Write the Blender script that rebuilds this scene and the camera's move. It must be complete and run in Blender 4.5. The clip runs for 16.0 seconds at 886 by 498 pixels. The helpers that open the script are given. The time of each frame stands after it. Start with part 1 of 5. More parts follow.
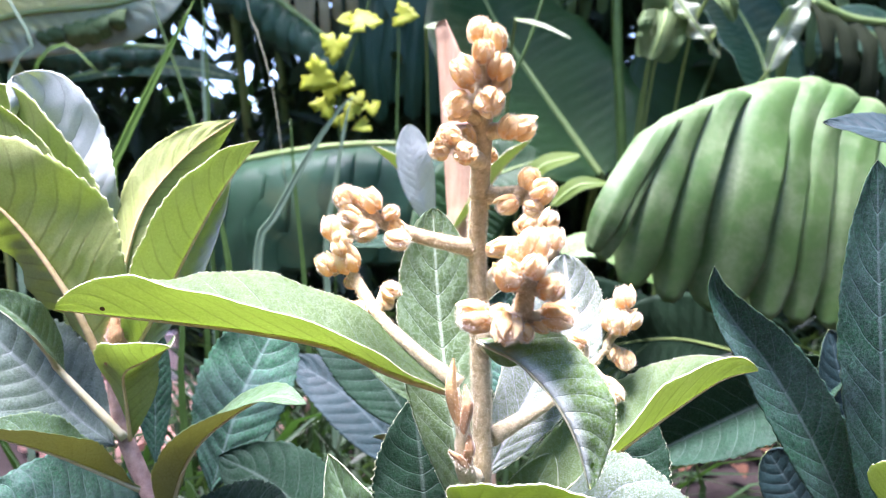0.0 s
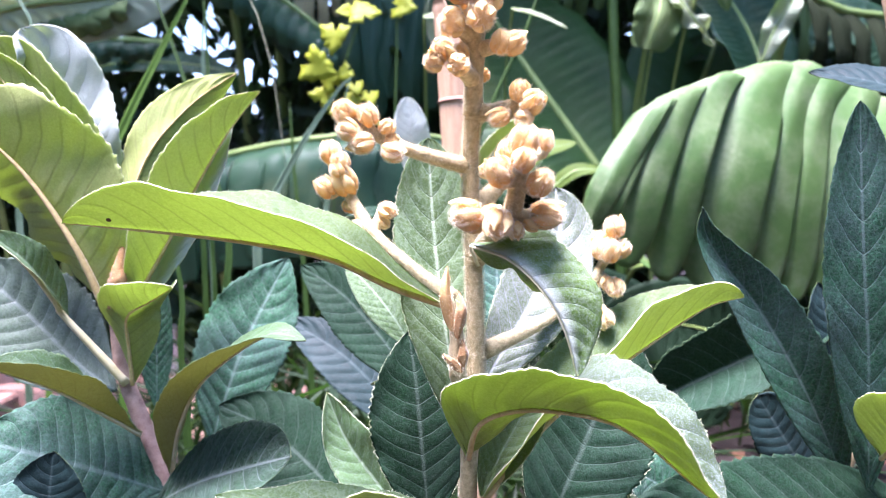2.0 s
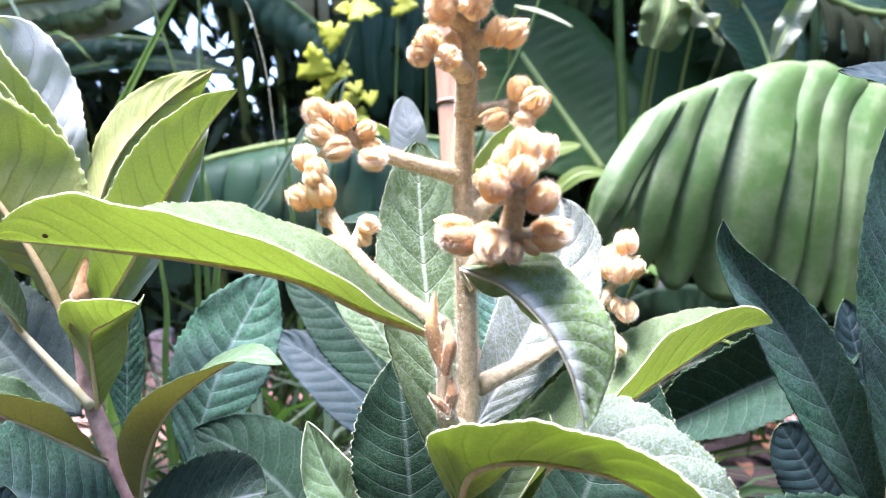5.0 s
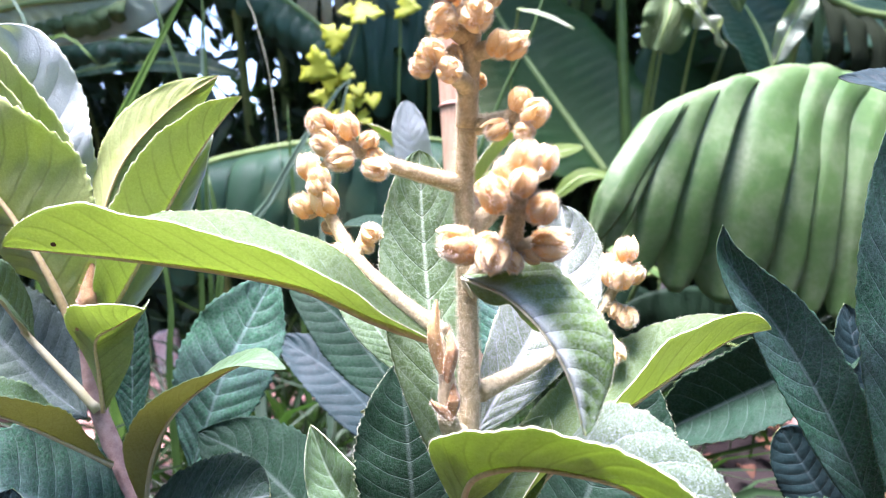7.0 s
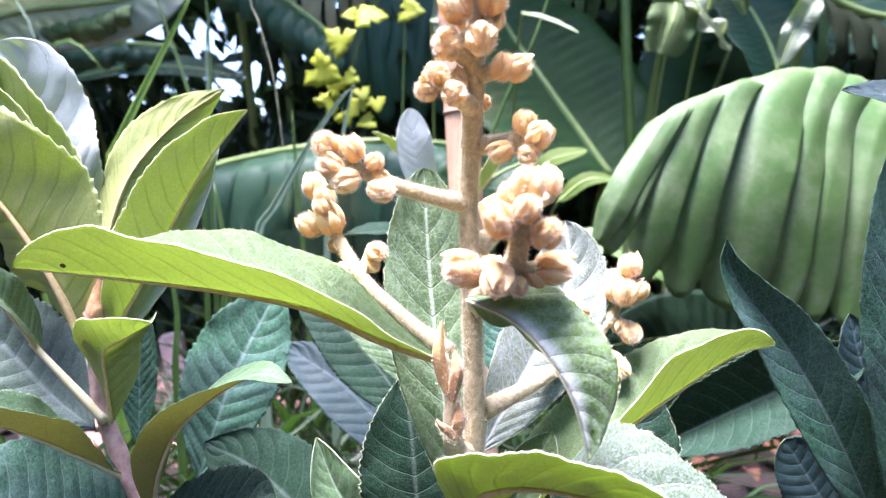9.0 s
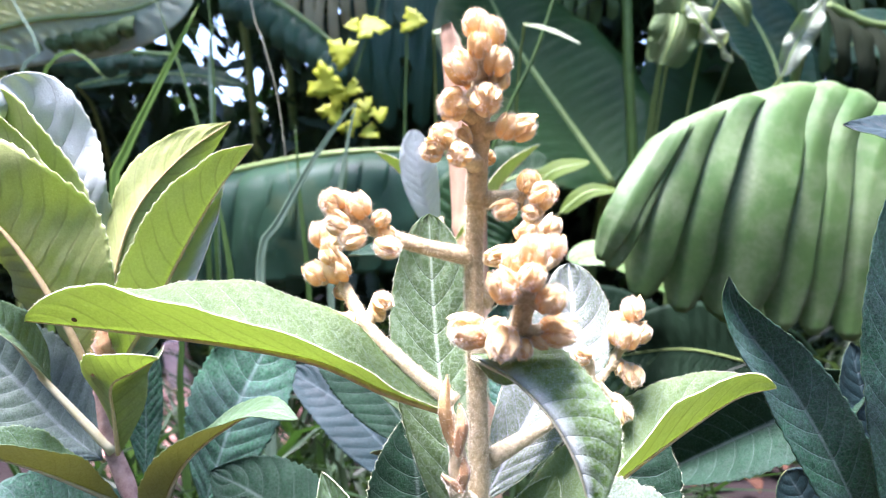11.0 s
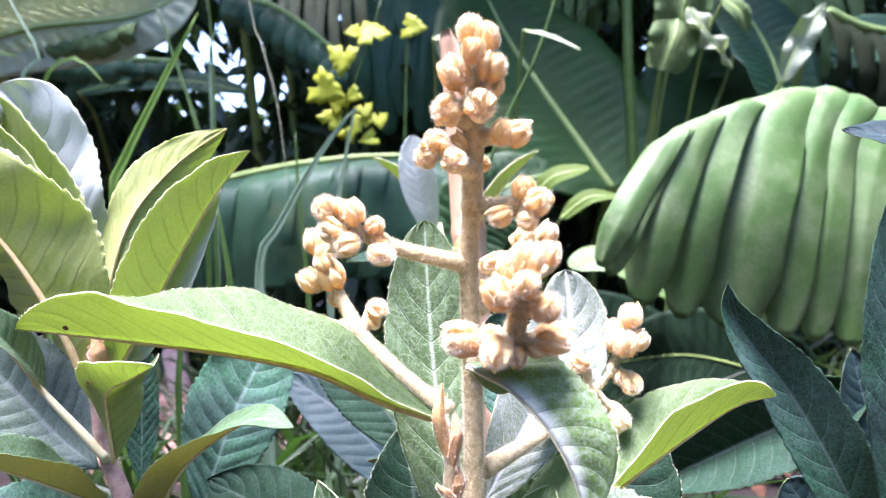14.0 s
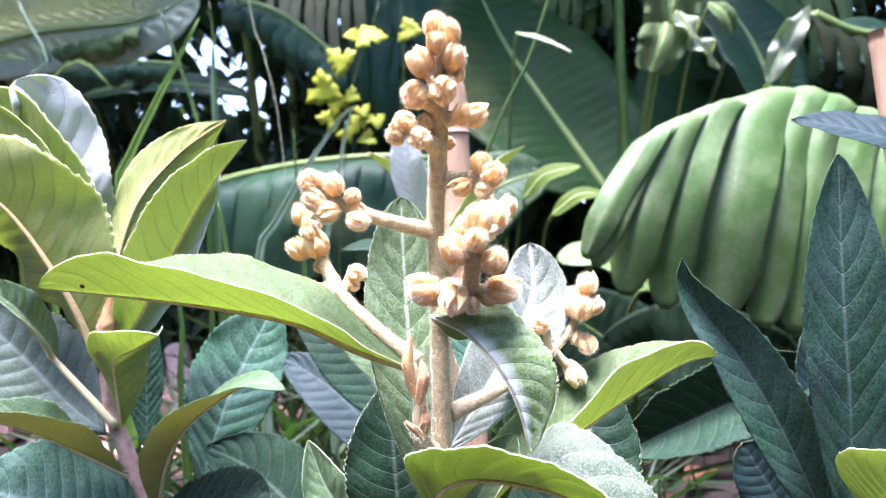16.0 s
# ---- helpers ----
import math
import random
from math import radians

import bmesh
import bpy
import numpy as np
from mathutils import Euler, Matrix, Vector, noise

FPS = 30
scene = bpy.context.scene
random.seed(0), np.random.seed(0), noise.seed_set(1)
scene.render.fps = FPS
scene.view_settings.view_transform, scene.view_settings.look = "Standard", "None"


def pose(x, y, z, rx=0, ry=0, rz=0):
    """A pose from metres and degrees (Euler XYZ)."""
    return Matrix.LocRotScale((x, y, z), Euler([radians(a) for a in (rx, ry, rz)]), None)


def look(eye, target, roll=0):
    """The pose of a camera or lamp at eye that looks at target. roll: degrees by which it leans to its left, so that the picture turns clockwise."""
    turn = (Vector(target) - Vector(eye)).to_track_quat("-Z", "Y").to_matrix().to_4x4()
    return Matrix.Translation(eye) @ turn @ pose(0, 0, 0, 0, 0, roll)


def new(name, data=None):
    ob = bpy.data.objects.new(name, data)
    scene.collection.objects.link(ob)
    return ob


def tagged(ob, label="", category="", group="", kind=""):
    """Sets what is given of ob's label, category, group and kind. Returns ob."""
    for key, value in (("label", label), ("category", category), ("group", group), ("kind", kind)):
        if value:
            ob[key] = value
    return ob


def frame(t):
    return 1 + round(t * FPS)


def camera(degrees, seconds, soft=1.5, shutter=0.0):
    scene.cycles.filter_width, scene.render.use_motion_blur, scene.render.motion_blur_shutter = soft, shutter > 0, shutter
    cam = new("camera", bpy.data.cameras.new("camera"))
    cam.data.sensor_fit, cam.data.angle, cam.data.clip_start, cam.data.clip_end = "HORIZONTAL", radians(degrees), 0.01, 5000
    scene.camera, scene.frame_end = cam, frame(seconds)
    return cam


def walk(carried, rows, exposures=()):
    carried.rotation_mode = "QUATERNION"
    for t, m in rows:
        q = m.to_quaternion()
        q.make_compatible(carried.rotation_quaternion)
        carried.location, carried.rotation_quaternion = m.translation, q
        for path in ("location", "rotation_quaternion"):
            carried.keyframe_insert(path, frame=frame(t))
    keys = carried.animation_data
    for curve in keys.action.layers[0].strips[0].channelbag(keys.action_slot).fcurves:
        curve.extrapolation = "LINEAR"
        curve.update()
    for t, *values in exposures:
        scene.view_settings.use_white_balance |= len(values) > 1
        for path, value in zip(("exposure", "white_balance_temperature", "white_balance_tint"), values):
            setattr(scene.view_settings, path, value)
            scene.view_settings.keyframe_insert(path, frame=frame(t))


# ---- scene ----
cam = camera(69.3, 16.0, soft=1.0)
cam.data.dof.use_dof, cam.data.dof.focus_distance, cam.data.dof.aperture_fstop = True, 0.31, 11.0
EXPOSURE, KELVIN, TINT = 3.2, 6030.0, 26.0
METRES, EYE, TILT, LEAN, TURN = 0.35, 0.6, -3.0, 0.0, 0.0
ROWS = [
    (0.0, 0.0, 0.0, 0.0, -0.0, 0.0, -0.0),
    (0.5, 0.0056, -0.0235, -0.094, -0.14, 0.42, 0.3),
    (1.0, -0.0028, -0.0221, -0.1057, -0.17, 0.39, -0.05),
    (1.5, 0.0066, -0.0223, -0.1068, -0.08, 0.46, -0.03),
    (2.0, 0.0059, -0.0298, -0.1231, -0.1, 0.62, 0.04),
    (2.5, 0.0065, -0.0117, -0.1587, -0.12, 0.76, -0.03),
    (3.0, 0.024, 0.005, -0.1316, -0.03, 0.74, -0.16),
    (3.5, 0.0211, 0.0257, -0.1023, 0.02, 0.88, -0.04),
    (6.0, 0.0261, 0.097, -0.0939, 0.27, 0.54, -0.37),
    (6.5, 0.0102, 0.0724, -0.0778, 0.32, 0.69, -0.2),
    (7.0, 0.0256, 0.0728, -0.0878, 0.43, 0.69, -0.27),
    (7.5, 0.0233, 0.0714, -0.0952, 0.48, 0.7, -0.34),
    (8.0, 0.0344, 0.0673, -0.0818, 0.47, 0.69, -0.26),
    (8.5, 0.0276, 0.0685, -0.0753, 0.67, 0.65, -0.19),
    (11.0, 0.0202, 0.0548, 0.001, 0.95, 0.67, -0.16),
    (11.5, -0.0051, 0.0953, -0.016, 0.92, 0.69, -0.15),
    (12.0, -0.0482, 0.1468, -0.0126, 0.89, 0.69, -0.22),
    (12.5, -0.0535, 0.1376, -0.0184, 0.97, 0.77, -0.13),
    (13.0, -0.0593, 0.1306, -0.0141, 1.01, 0.85, -0.04),
    (13.5, -0.0327, 0.1035, -0.0089, 1.03, 1.03, -0.12),
    (14.0, 0.0284, 0.0621, 0.0028, 1.09, 1.17, -0.09),
    (14.5, 0.0631, 0.029, -0.0145, 1.14, 1.34, -0.11),
    (15.0, 0.0543, 0.0221, -0.0196, 1.18, 1.43, -0.12),
    (15.5, 0.0679, 0.0155, -0.0699, 1.23, 1.51, -0.07),
    (16.0, 0.0745, -0.0426, -0.0483, 1.28, 1.57, -0.08),
]
walk(cam, [(t, pose(0, 0, EYE, TILT, LEAN, TURN) @ pose(METRES * x, METRES * y, METRES * z, 90 + pitch, roll, yaw)) for t, x, y, z, yaw, pitch, roll in ROWS],
     exposures=[(0.0, EXPOSURE, KELVIN, TINT), (16.0, EXPOSURE, KELVIN, TINT)])

# ---- light: bright hazy daylight from above and behind the plants ----
SUN_ELEVATION, SUN_AZIMUTH = 80.0, 240.0
world = bpy.data.worlds.new("sky")
scene.world = world
world.use_nodes = True
wn, wl = world.node_tree.nodes, world.node_tree.links
sky = wn.new("ShaderNodeTexSky")
sky.sky_type, sky.sun_disc = "NISHITA", False
sky.sun_elevation, sky.sun_rotation = radians(SUN_ELEVATION), radians(SUN_AZIMUTH)
sky.air_density, sky.dust_density = 1.0, 0.8
wl.new(sky.outputs[0], wn["Background"].inputs[0])
wn["Background"].inputs[1].default_value = 0.105
sun_data = bpy.data.lights.new("sun", "SUN")
sun_data.energy, sun_data.angle, sun_data.color = 4.3, radians(28), (1.0, 0.935, 1.0)
sun = new("sun", sun_data)
_e, _a = radians(SUN_ELEVATION), radians(SUN_AZIMUTH)
sun.matrix_world = look((0, 0, 5), Vector((0, 0, 5)) - Vector((math.sin(_a) * math.cos(_e), math.cos(_a) * math.cos(_e), math.sin(_e))))


# ---- materials ----
class Nodes:
    """A small builder for node materials."""

    def __init__(self, name):
        self.mat = bpy.data.materials.new(name)
        self.mat.use_nodes = True
        self.tree = self.mat.node_tree
        self.bsdf = self.tree.nodes["Principled BSDF"]
        self.out = self.tree.nodes["Material Output"]

    def add(self, kind, links=(), **values):
        node = self.tree.nodes.new(kind)
        for key, value in values.items():
            if key in node.inputs:
                node.inputs[key].default_value = value
            else:
                setattr(node, key, value)
        for socket, source in links:
            self.tree.links.new(source, node.inputs[socket])
        return node

    def math(self, op, a, b=0.0, c=0.0):
        node = self.tree.nodes.new("ShaderNodeMath")
        node.operation = op
        for i, v in enumerate((a, b, c)):
            if isinstance(v, (int, float)):
                node.inputs[i].default_value = v
            else:
                self.tree.links.new(v, node.inputs[i])
        return node.outputs[0]

    def coords(self):
        return self.add("ShaderNodeTexCoord")

    def noise(self, vector, scale, detail=4.0, rough=0.55):
        node = self.add("ShaderNodeTexNoise", [("Vector", vector)])
        node.inputs["Scale"].default_value, node.inputs["Detail"].default_value = scale, detail
        node.inputs["Roughness"].default_value = rough
        return node.outputs["Fac"]

    def mix(self, fac, a, b):
        node = self.tree.nodes.new("ShaderNodeMix")
        node.data_type = "RGBA"
        for i, v in ((0, fac), (6, a), (7, b)):
            if isinstance(v, (int, float)):
                node.inputs[i].default_value = v
            elif isinstance(v, tuple):
                node.inputs[i].default_value = (*v, 1.0)
            else:
                self.tree.links.new(v, node.inputs[i])
        return node.outputs[2]

    def ramp(self, fac, lo, hi, to_lo=0.0, to_hi=1.0):
        node = self.add("ShaderNodeMapRange", [("Value", fac)])
        for i, v in zip((1, 2, 3, 4), (lo, hi, to_lo, to_hi)):
            node.inputs[i].default_value = v
        return node.outputs[0]

    def link(self, source, socket):
        self.tree.links.new(source, self.bsdf.inputs[socket])

    def bump(self, height, strength, distance):
        node = self.add("ShaderNodeBump", [("Height", height)])
        node.inputs["Strength"].default_value, node.inputs["Distance"].default_value = strength, distance
        self.tree.links.new(node.outputs[0], self.bsdf.inputs["Normal"])

    def translucent(self, colour, amount):
        shader = self.add("ShaderNodeBsdfTranslucent")
        if isinstance(colour, tuple):
            shader.inputs[0].default_value = (*colour, 1.0)
        else:
            self.tree.links.new(colour, shader.inputs[0])
        both = self.add("ShaderNodeMixShader")
        both.inputs[0].default_value = amount
        self.tree.links.new(self.bsdf.outputs[0], both.inputs[1])
        self.tree.links.new(shader.outputs[0], both.inputs[2])
        self.tree.links.new(both.outputs[0], self.out.inputs[0])


def leaf_material(name, dark, light, vein, veins=12.0, vein_mix=0.55, fuzz=0.0, fuzz_colour=(0.7, 0.74, 0.66),
                  glow=(0.35, 0.5, 0.05), through_light=0.3, rough=0.5, relief=0.0006, midrib=0.03, grain=1000.0, blotch=28.0, vary=0.0, shine=0.3, speck=0.0,
                  mottle=0.0, bloom_sheen=0.0, bloom_sheen_colour=(0.13, 0.17, 0.2), netting=0.05, vein_width=0.045, rib_mix=0.0, through_veins=0.5, flecks=1.7):
    """A leaf face: blotchy green, pale side veins that follow the blade's own coordinates, felt, grit and hazy patches,
    part waxy coat, part sky sheen put into the colour.
    """
    n = Nodes(name)
    c = n.coords()
    uv = n.add("ShaderNodeSeparateXYZ", [(0, c.outputs["UV"])])
    u = uv.outputs[0]
    v = n.math("ABSOLUTE", n.math("MULTIPLY_ADD", uv.outputs[1], 2.0, -1.0))
    big = n.noise(c.outputs["Object"], blotch, 4.0)
    fine = n.noise(c.outputs["Object"], grain, 3.0, 0.7)
    wobble = n.math("MULTIPLY_ADD", big, 0.5, -0.25)
    bend = n.math("MULTIPLY", n.math("POWER", v, 1.35), 0.17 * veins)
    phase = n.math("ADD", n.math("SUBTRACT", n.math("MULTIPLY", u, veins), bend), wobble)
    gap = n.math("ABSOLUTE", n.math("SUBTRACT", n.math("FRACT", phase), 0.5))
    line = n.ramp(gap, 0.0, vein_width, 1.0, 0.0)
    line = n.math("MULTIPLY", line, n.ramp(v, 0.6, 1.0, 1.0, 0.1))
    line = n.math("MULTIPLY", line, n.ramp(fine, 0.3, 0.6, 0.45, 1.0))
    rib = n.ramp(v, midrib * 0.5, midrib * 1.8, 1.0, 0.0)
    warp = n.add("ShaderNodeVectorMath", [(0, c.outputs["Object"])], operation="ADD")
    drift = n.add("ShaderNodeTexNoise", [("Vector", c.outputs["Object"])])
    drift.inputs["Scale"].default_value = 240.0
    drift_small = n.add("ShaderNodeVectorMath", [(0, drift.outputs["Color"])], operation="SCALE")
    drift_small.inputs["Scale"].default_value = 0.005
    n.tree.links.new(drift_small.outputs[0], warp.inputs[1])
    net = n.add("ShaderNodeTexVoronoi", [("Vector", warp.outputs[0])], feature="DISTANCE_TO_EDGE")
    net.inputs["Scale"].default_value = 260.0
    netline = n.ramp(net.outputs["Distance"], 0.0, 0.14, 1.0, 0.0)
    base = n.mix(n.ramp(big, 0.35, 0.65), dark, light)
    base = n.mix(n.math("MULTIPLY", n.ramp(fine, 0.35, 0.7), 0.35), base, tuple(x * 1.5 for x in light))
    if mottle:
        cells = n.noise(warp.outputs[0], 430.0, 4.0, 0.65)
        base = n.mix(n.math("MULTIPLY", n.ramp(cells, 0.5, 0.3), mottle), base, tuple(x * 0.45 for x in dark))
        base = n.mix(n.math("MULTIPLY", n.ramp(cells, 0.52, 0.7), mottle * 0.8), base, tuple(min(0.8, x * flecks) for x in light))
        grit = n.noise(c.outputs["Object"], 1250.0, 2.0, 0.6)
        base = n.mix(n.math("MULTIPLY", n.ramp(grit, 0.48, 0.36), mottle), base, tuple(x * 0.4 for x in dark))
    # Hazy patches: waxy coat and felt, plus sky sheen put into the colour.
    if bloom_sheen:
        haze = n.noise(c.outputs["Object"], 17.0, 5.0, 0.65)
        haze = n.math("MULTIPLY", n.ramp(haze, 0.42, 0.68), n.ramp(fine, 0.3, 0.65, 0.45, 1.0))
        base = n.mix(n.math("MULTIPLY", haze, bloom_sheen), base, bloom_sheen_colour)
    base = n.mix(n.math("MULTIPLY", netline, netting), base, vein)
    base = n.mix(n.math("MAXIMUM", n.math("MULTIPLY", line, vein_mix), n.math("MULTIPLY", rib, max(vein_mix, rib_mix))), base, vein)
    if vary:
        info = n.add("ShaderNodeObjectInfo")
        base = n.mix(n.math("MULTIPLY", n.ramp(info.outputs["Random"], 0.3, 1.0), vary), base, tuple(x * y for x, y in zip(light, (1.7, 1.45, 1.2))))
        base = n.mix(n.math("MULTIPLY", n.ramp(info.outputs["Random"], 0.35, 0.0), vary), base, tuple(x * 0.6 for x in dark))
        wear = n.noise(c.outputs["Object"], blotch * 0.35, 5.0, 0.65)
        base = n.mix(n.math("MULTIPLY", n.ramp(wear, 0.55, 0.75), vary), base, (0.2, 0.19, 0.07))
    if speck:
        dots = n.noise(c.outputs["Object"], 2200.0, 2.0, 0.5)
        spread = n.noise(c.outputs["Object"], 60.0, 3.0)
        spread = n.math("MAXIMUM", n.ramp(spread, 0.35, 0.7, 0.45, 0.9), n.math("MAXIMUM", n.ramp(gap, 0.0, 0.2, 0.75, 0.0), n.ramp(v, 0.03, 0.22, 1.0, 0.0)))
        dots = n.math("MULTIPLY", n.ramp(dots, 0.52, 0.62), spread)
        base = n.mix(n.math("MULTIPLY", dots, speck), base, tuple(min(0.78, x * 1.5) for x in vein))
    if fuzz:
        patch = n.noise(c.outputs["Object"], 45.0, 4.0)
        down = n.math("MULTIPLY", n.ramp(fine, 0.42, 0.62), n.ramp(patch, 0.3, 0.7, 0.35, 1.0))
        base = n.mix(n.math("MULTIPLY", down, fuzz), base, fuzz_colour)
    n.link(base, "Base Color")
    n.bsdf.inputs["Roughness"].default_value = rough
    n.bsdf.inputs["Specular IOR Level"].default_value = shine
    if fuzz:
        n.bsdf.inputs["Sheen Weight"].default_value = max(0.0, fuzz - 0.2) * 0.4
        n.bsdf.inputs["Sheen Roughness"].default_value = 0.4
    groove = n.ramp(gap, 0.0, 0.3, -0.22, 0.0)
    height = n.math("ADD", n.math("MULTIPLY", line, -0.5), n.math("ADD", n.math("MULTIPLY", netline, -0.12), n.math("MULTIPLY", fine, 0.6)))
    n.bump(n.math("ADD", height, groove), 0.75, relief)
    n.translucent(n.mix(n.math("MULTIPLY", line, through_veins), glow, tuple(x * 0.45 for x in glow)), through_light)
    return n.mat


def plain_material(name, dark, light, scale=60.0, rough=0.7, relief=0.0005, fuzz=0.0, glow=None, stretch=(1, 1, 1), fine_scale=900.0, metal=0.0):
    n = Nodes(name)
    c = n.coords()
    mapping = n.add("ShaderNodeMapping", [("Vector", c.outputs["Object"])])
    mapping.inputs["Scale"].default_value = stretch
    big = n.noise(mapping.outputs[0], scale, 4.0)
    fine = n.noise(mapping.outputs[0], fine_scale, 3.0, 0.7)
    base = n.mix(n.ramp(big, 0.3, 0.7), dark, light)
    base = n.mix(n.math("MULTIPLY", n.ramp(fine, 0.35, 0.75), 0.35), base, tuple(min(0.9, x * 1.5) for x in light))
    n.link(base, "Base Color")
    n.bsdf.inputs["Roughness"].default_value = rough
    n.bsdf.inputs["Specular IOR Level"].default_value = 0.3
    if fuzz:
        n.bsdf.inputs["Sheen Weight"].default_value = fuzz
        n.bsdf.inputs["Sheen Roughness"].default_value = 0.35
    n.bump(n.math("ADD", big, n.math("MULTIPLY", fine, 0.6)), 0.6, relief)
    if glow:
        n.translucent(glow, 0.3)
    return n.mat


YOUNG_UP = leaf_material("young_leaf_upper", (0.0147, 0.0416, 0.0049), (0.0294, 0.0637, 0.0117), (0.32, 0.4, 0.26), fuzz=0.2, fuzz_colour=(0.23, 0.31, 0.18), through_light=0.3, vein_mix=0.35, relief=0.0009, speck=0.32, glow=(0.5, 0.62, 0.16), mottle=0.4, netting=0.15, shine=0.15)
YOUNG_DOWN = leaf_material("young_leaf_under", (0.33, 0.415, 0.1), (0.465, 0.55, 0.2), (0.2, 0.2, 0.05), fuzz=0.4, fuzz_colour=(0.66, 0.69, 0.4), through_light=0.5, glow=(0.53, 0.68, 0.2), vein_mix=0.42, rough=0.65, mottle=0.3, netting=0.2, relief=0.0009, shine=0.15, vein_width=0.09, through_veins=0.6)
ARCH_UP = leaf_material("arched_leaf_upper", (0.024, 0.072, 0.008), (0.048, 0.108, 0.016), (0.52, 0.56, 0.54), fuzz=0.2, fuzz_colour=(0.3, 0.36, 0.28), glow=(0.5, 0.62, 0.16), through_light=0.3, vein_mix=0.25, relief=0.0009, midrib=0.16, speck=0.3, mottle=0.45, netting=0.15, bloom_sheen=0.0, bloom_sheen_colour=(0.4, 0.45, 0.48), shine=0.15, rib_mix=0.6)
PALE_UP = leaf_material("pale_felted_leaf_upper", (0.3, 0.38, 0.34), (0.46, 0.53, 0.5), (0.62, 0.64, 0.66), fuzz=0.5, fuzz_colour=(0.5, 0.56, 0.54), through_light=0.35, glow=(0.5, 0.55, 0.5), vein_mix=0.3, bloom_sheen=0.8, bloom_sheen_colour=(0.46, 0.54, 0.52), relief=0.0012)
MID_UP = leaf_material("mid_green_leaf_upper", (0.0144, 0.048, 0.0096), (0.0288, 0.076, 0.0192), (0.26, 0.33, 0.25), fuzz=0.15, fuzz_colour=(0.22, 0.27, 0.24), through_light=0.2, rough=0.42, relief=0.0009, vein_mix=0.4, speck=0.45, glow=(0.4, 0.45, 0.14), mottle=0.55, netting=0.12, shine=0.15, flecks=2.2)
LOW_UP = leaf_material("low_felted_leaf_upper", (0.021, 0.042, 0.0147), (0.0378, 0.063, 0.0294), (0.42, 0.48, 0.46), fuzz=0.22, fuzz_colour=(0.27, 0.32, 0.29), through_light=0.25, vein_mix=0.3, speck=0.35, mottle=0.35, netting=0.08, bloom_sheen=0.2, bloom_sheen_colour=(0.34, 0.38, 0.42), relief=0.0009, midrib=0.1, shine=0.15, rib_mix=0.6)
GREY_UP = leaf_material("grey_felted_leaf_upper", (0.0393, 0.0735, 0.0315), (0.0735, 0.1102, 0.0604), (0.55, 0.6, 0.6), fuzz=0.3, fuzz_colour=(0.36, 0.41, 0.39), through_light=0.22, vein_mix=0.6, speck=0.6, mottle=0.4, netting=0.15, bloom_sheen=0.15, bloom_sheen_colour=(0.42, 0.46, 0.5), relief=0.0009, midrib=0.06, shine=0.15)
DARK_UP = leaf_material("old_leaf_upper", (0.002, 0.0116, 0.0041), (0.0048, 0.0218, 0.0082), (0.15, 0.2, 0.17), fuzz=0.03, fuzz_colour=(0.15, 0.2, 0.2), through_light=0.05, rough=0.6, relief=0.0009, vein_mix=0.2, shine=0.06, speck=0.12, glow=(0.05, 0.1, 0.03), mottle=0.4, bloom_sheen=0.15, bloom_sheen_colour=(0.035, 0.08, 0.06), flecks=2.4)
DARK_DOWN = leaf_material("old_leaf_under", (0.17, 0.195, 0.065), (0.26, 0.275, 0.11), (0.26, 0.22, 0.08), fuzz=0.1, through_light=0.35, glow=(0.45, 0.45, 0.16), rough=0.7, mottle=0.3, netting=0.12)
FELTED_UP = leaf_material("white_felted_leaf_upper", (0.0175, 0.0503, 0.0105), (0.035, 0.0722, 0.0193), (0.36, 0.45, 0.33), fuzz=0.18, fuzz_colour=(0.22, 0.32, 0.18), through_light=0.25, vein_mix=0.33, relief=0.0009, speck=0.3, glow=(0.4, 0.5, 0.16), mottle=0.42, netting=0.2, shine=0.15, rib_mix=0.5)
SAGE_UP = leaf_material("sage_leaf_upper", (0.0224, 0.0496, 0.024), (0.044, 0.08, 0.044), (0.24, 0.29, 0.27), fuzz=0.2, fuzz_colour=(0.2, 0.24, 0.22), shine=0.14, through_light=0.1, rough=0.45, relief=0.0009, vein_mix=0.4, speck=0.35, glow=(0.1, 0.16, 0.08), mottle=0.45, bloom_sheen=0.35, bloom_sheen_colour=(0.2, 0.25, 0.27), netting=0.1, flecks=2.2)
DEEP_UP = leaf_material("deep_green_leaf_upper", (0.0036, 0.018, 0.0054), (0.0084, 0.0312, 0.0108), (0.22, 0.26, 0.25), fuzz=0.05, fuzz_colour=(0.18, 0.23, 0.2), through_light=0.06, rough=0.5, relief=0.0009, vein_mix=0.45, shine=0.12, speck=0.2, glow=(0.05, 0.1, 0.03), mottle=0.65, bloom_sheen=0.2, bloom_sheen_colour=(0.06, 0.11, 0.1), netting=0.12, flecks=2.8)
LILAC_UP = leaf_material("lilac_grey_leaf_upper", (0.0032, 0.0122, 0.0112), (0.007, 0.021, 0.02), (0.075, 0.115, 0.115), fuzz=0.04, fuzz_colour=(0.15, 0.2, 0.22), through_light=0.06, rough=0.5, relief=0.0009, vein_mix=0.3, shine=0.14, speck=0.06, glow=(0.06, 0.09, 0.1), mottle=0.35, bloom_sheen=0.16, bloom_sheen_colour=(0.05, 0.085, 0.095), flecks=2.2)
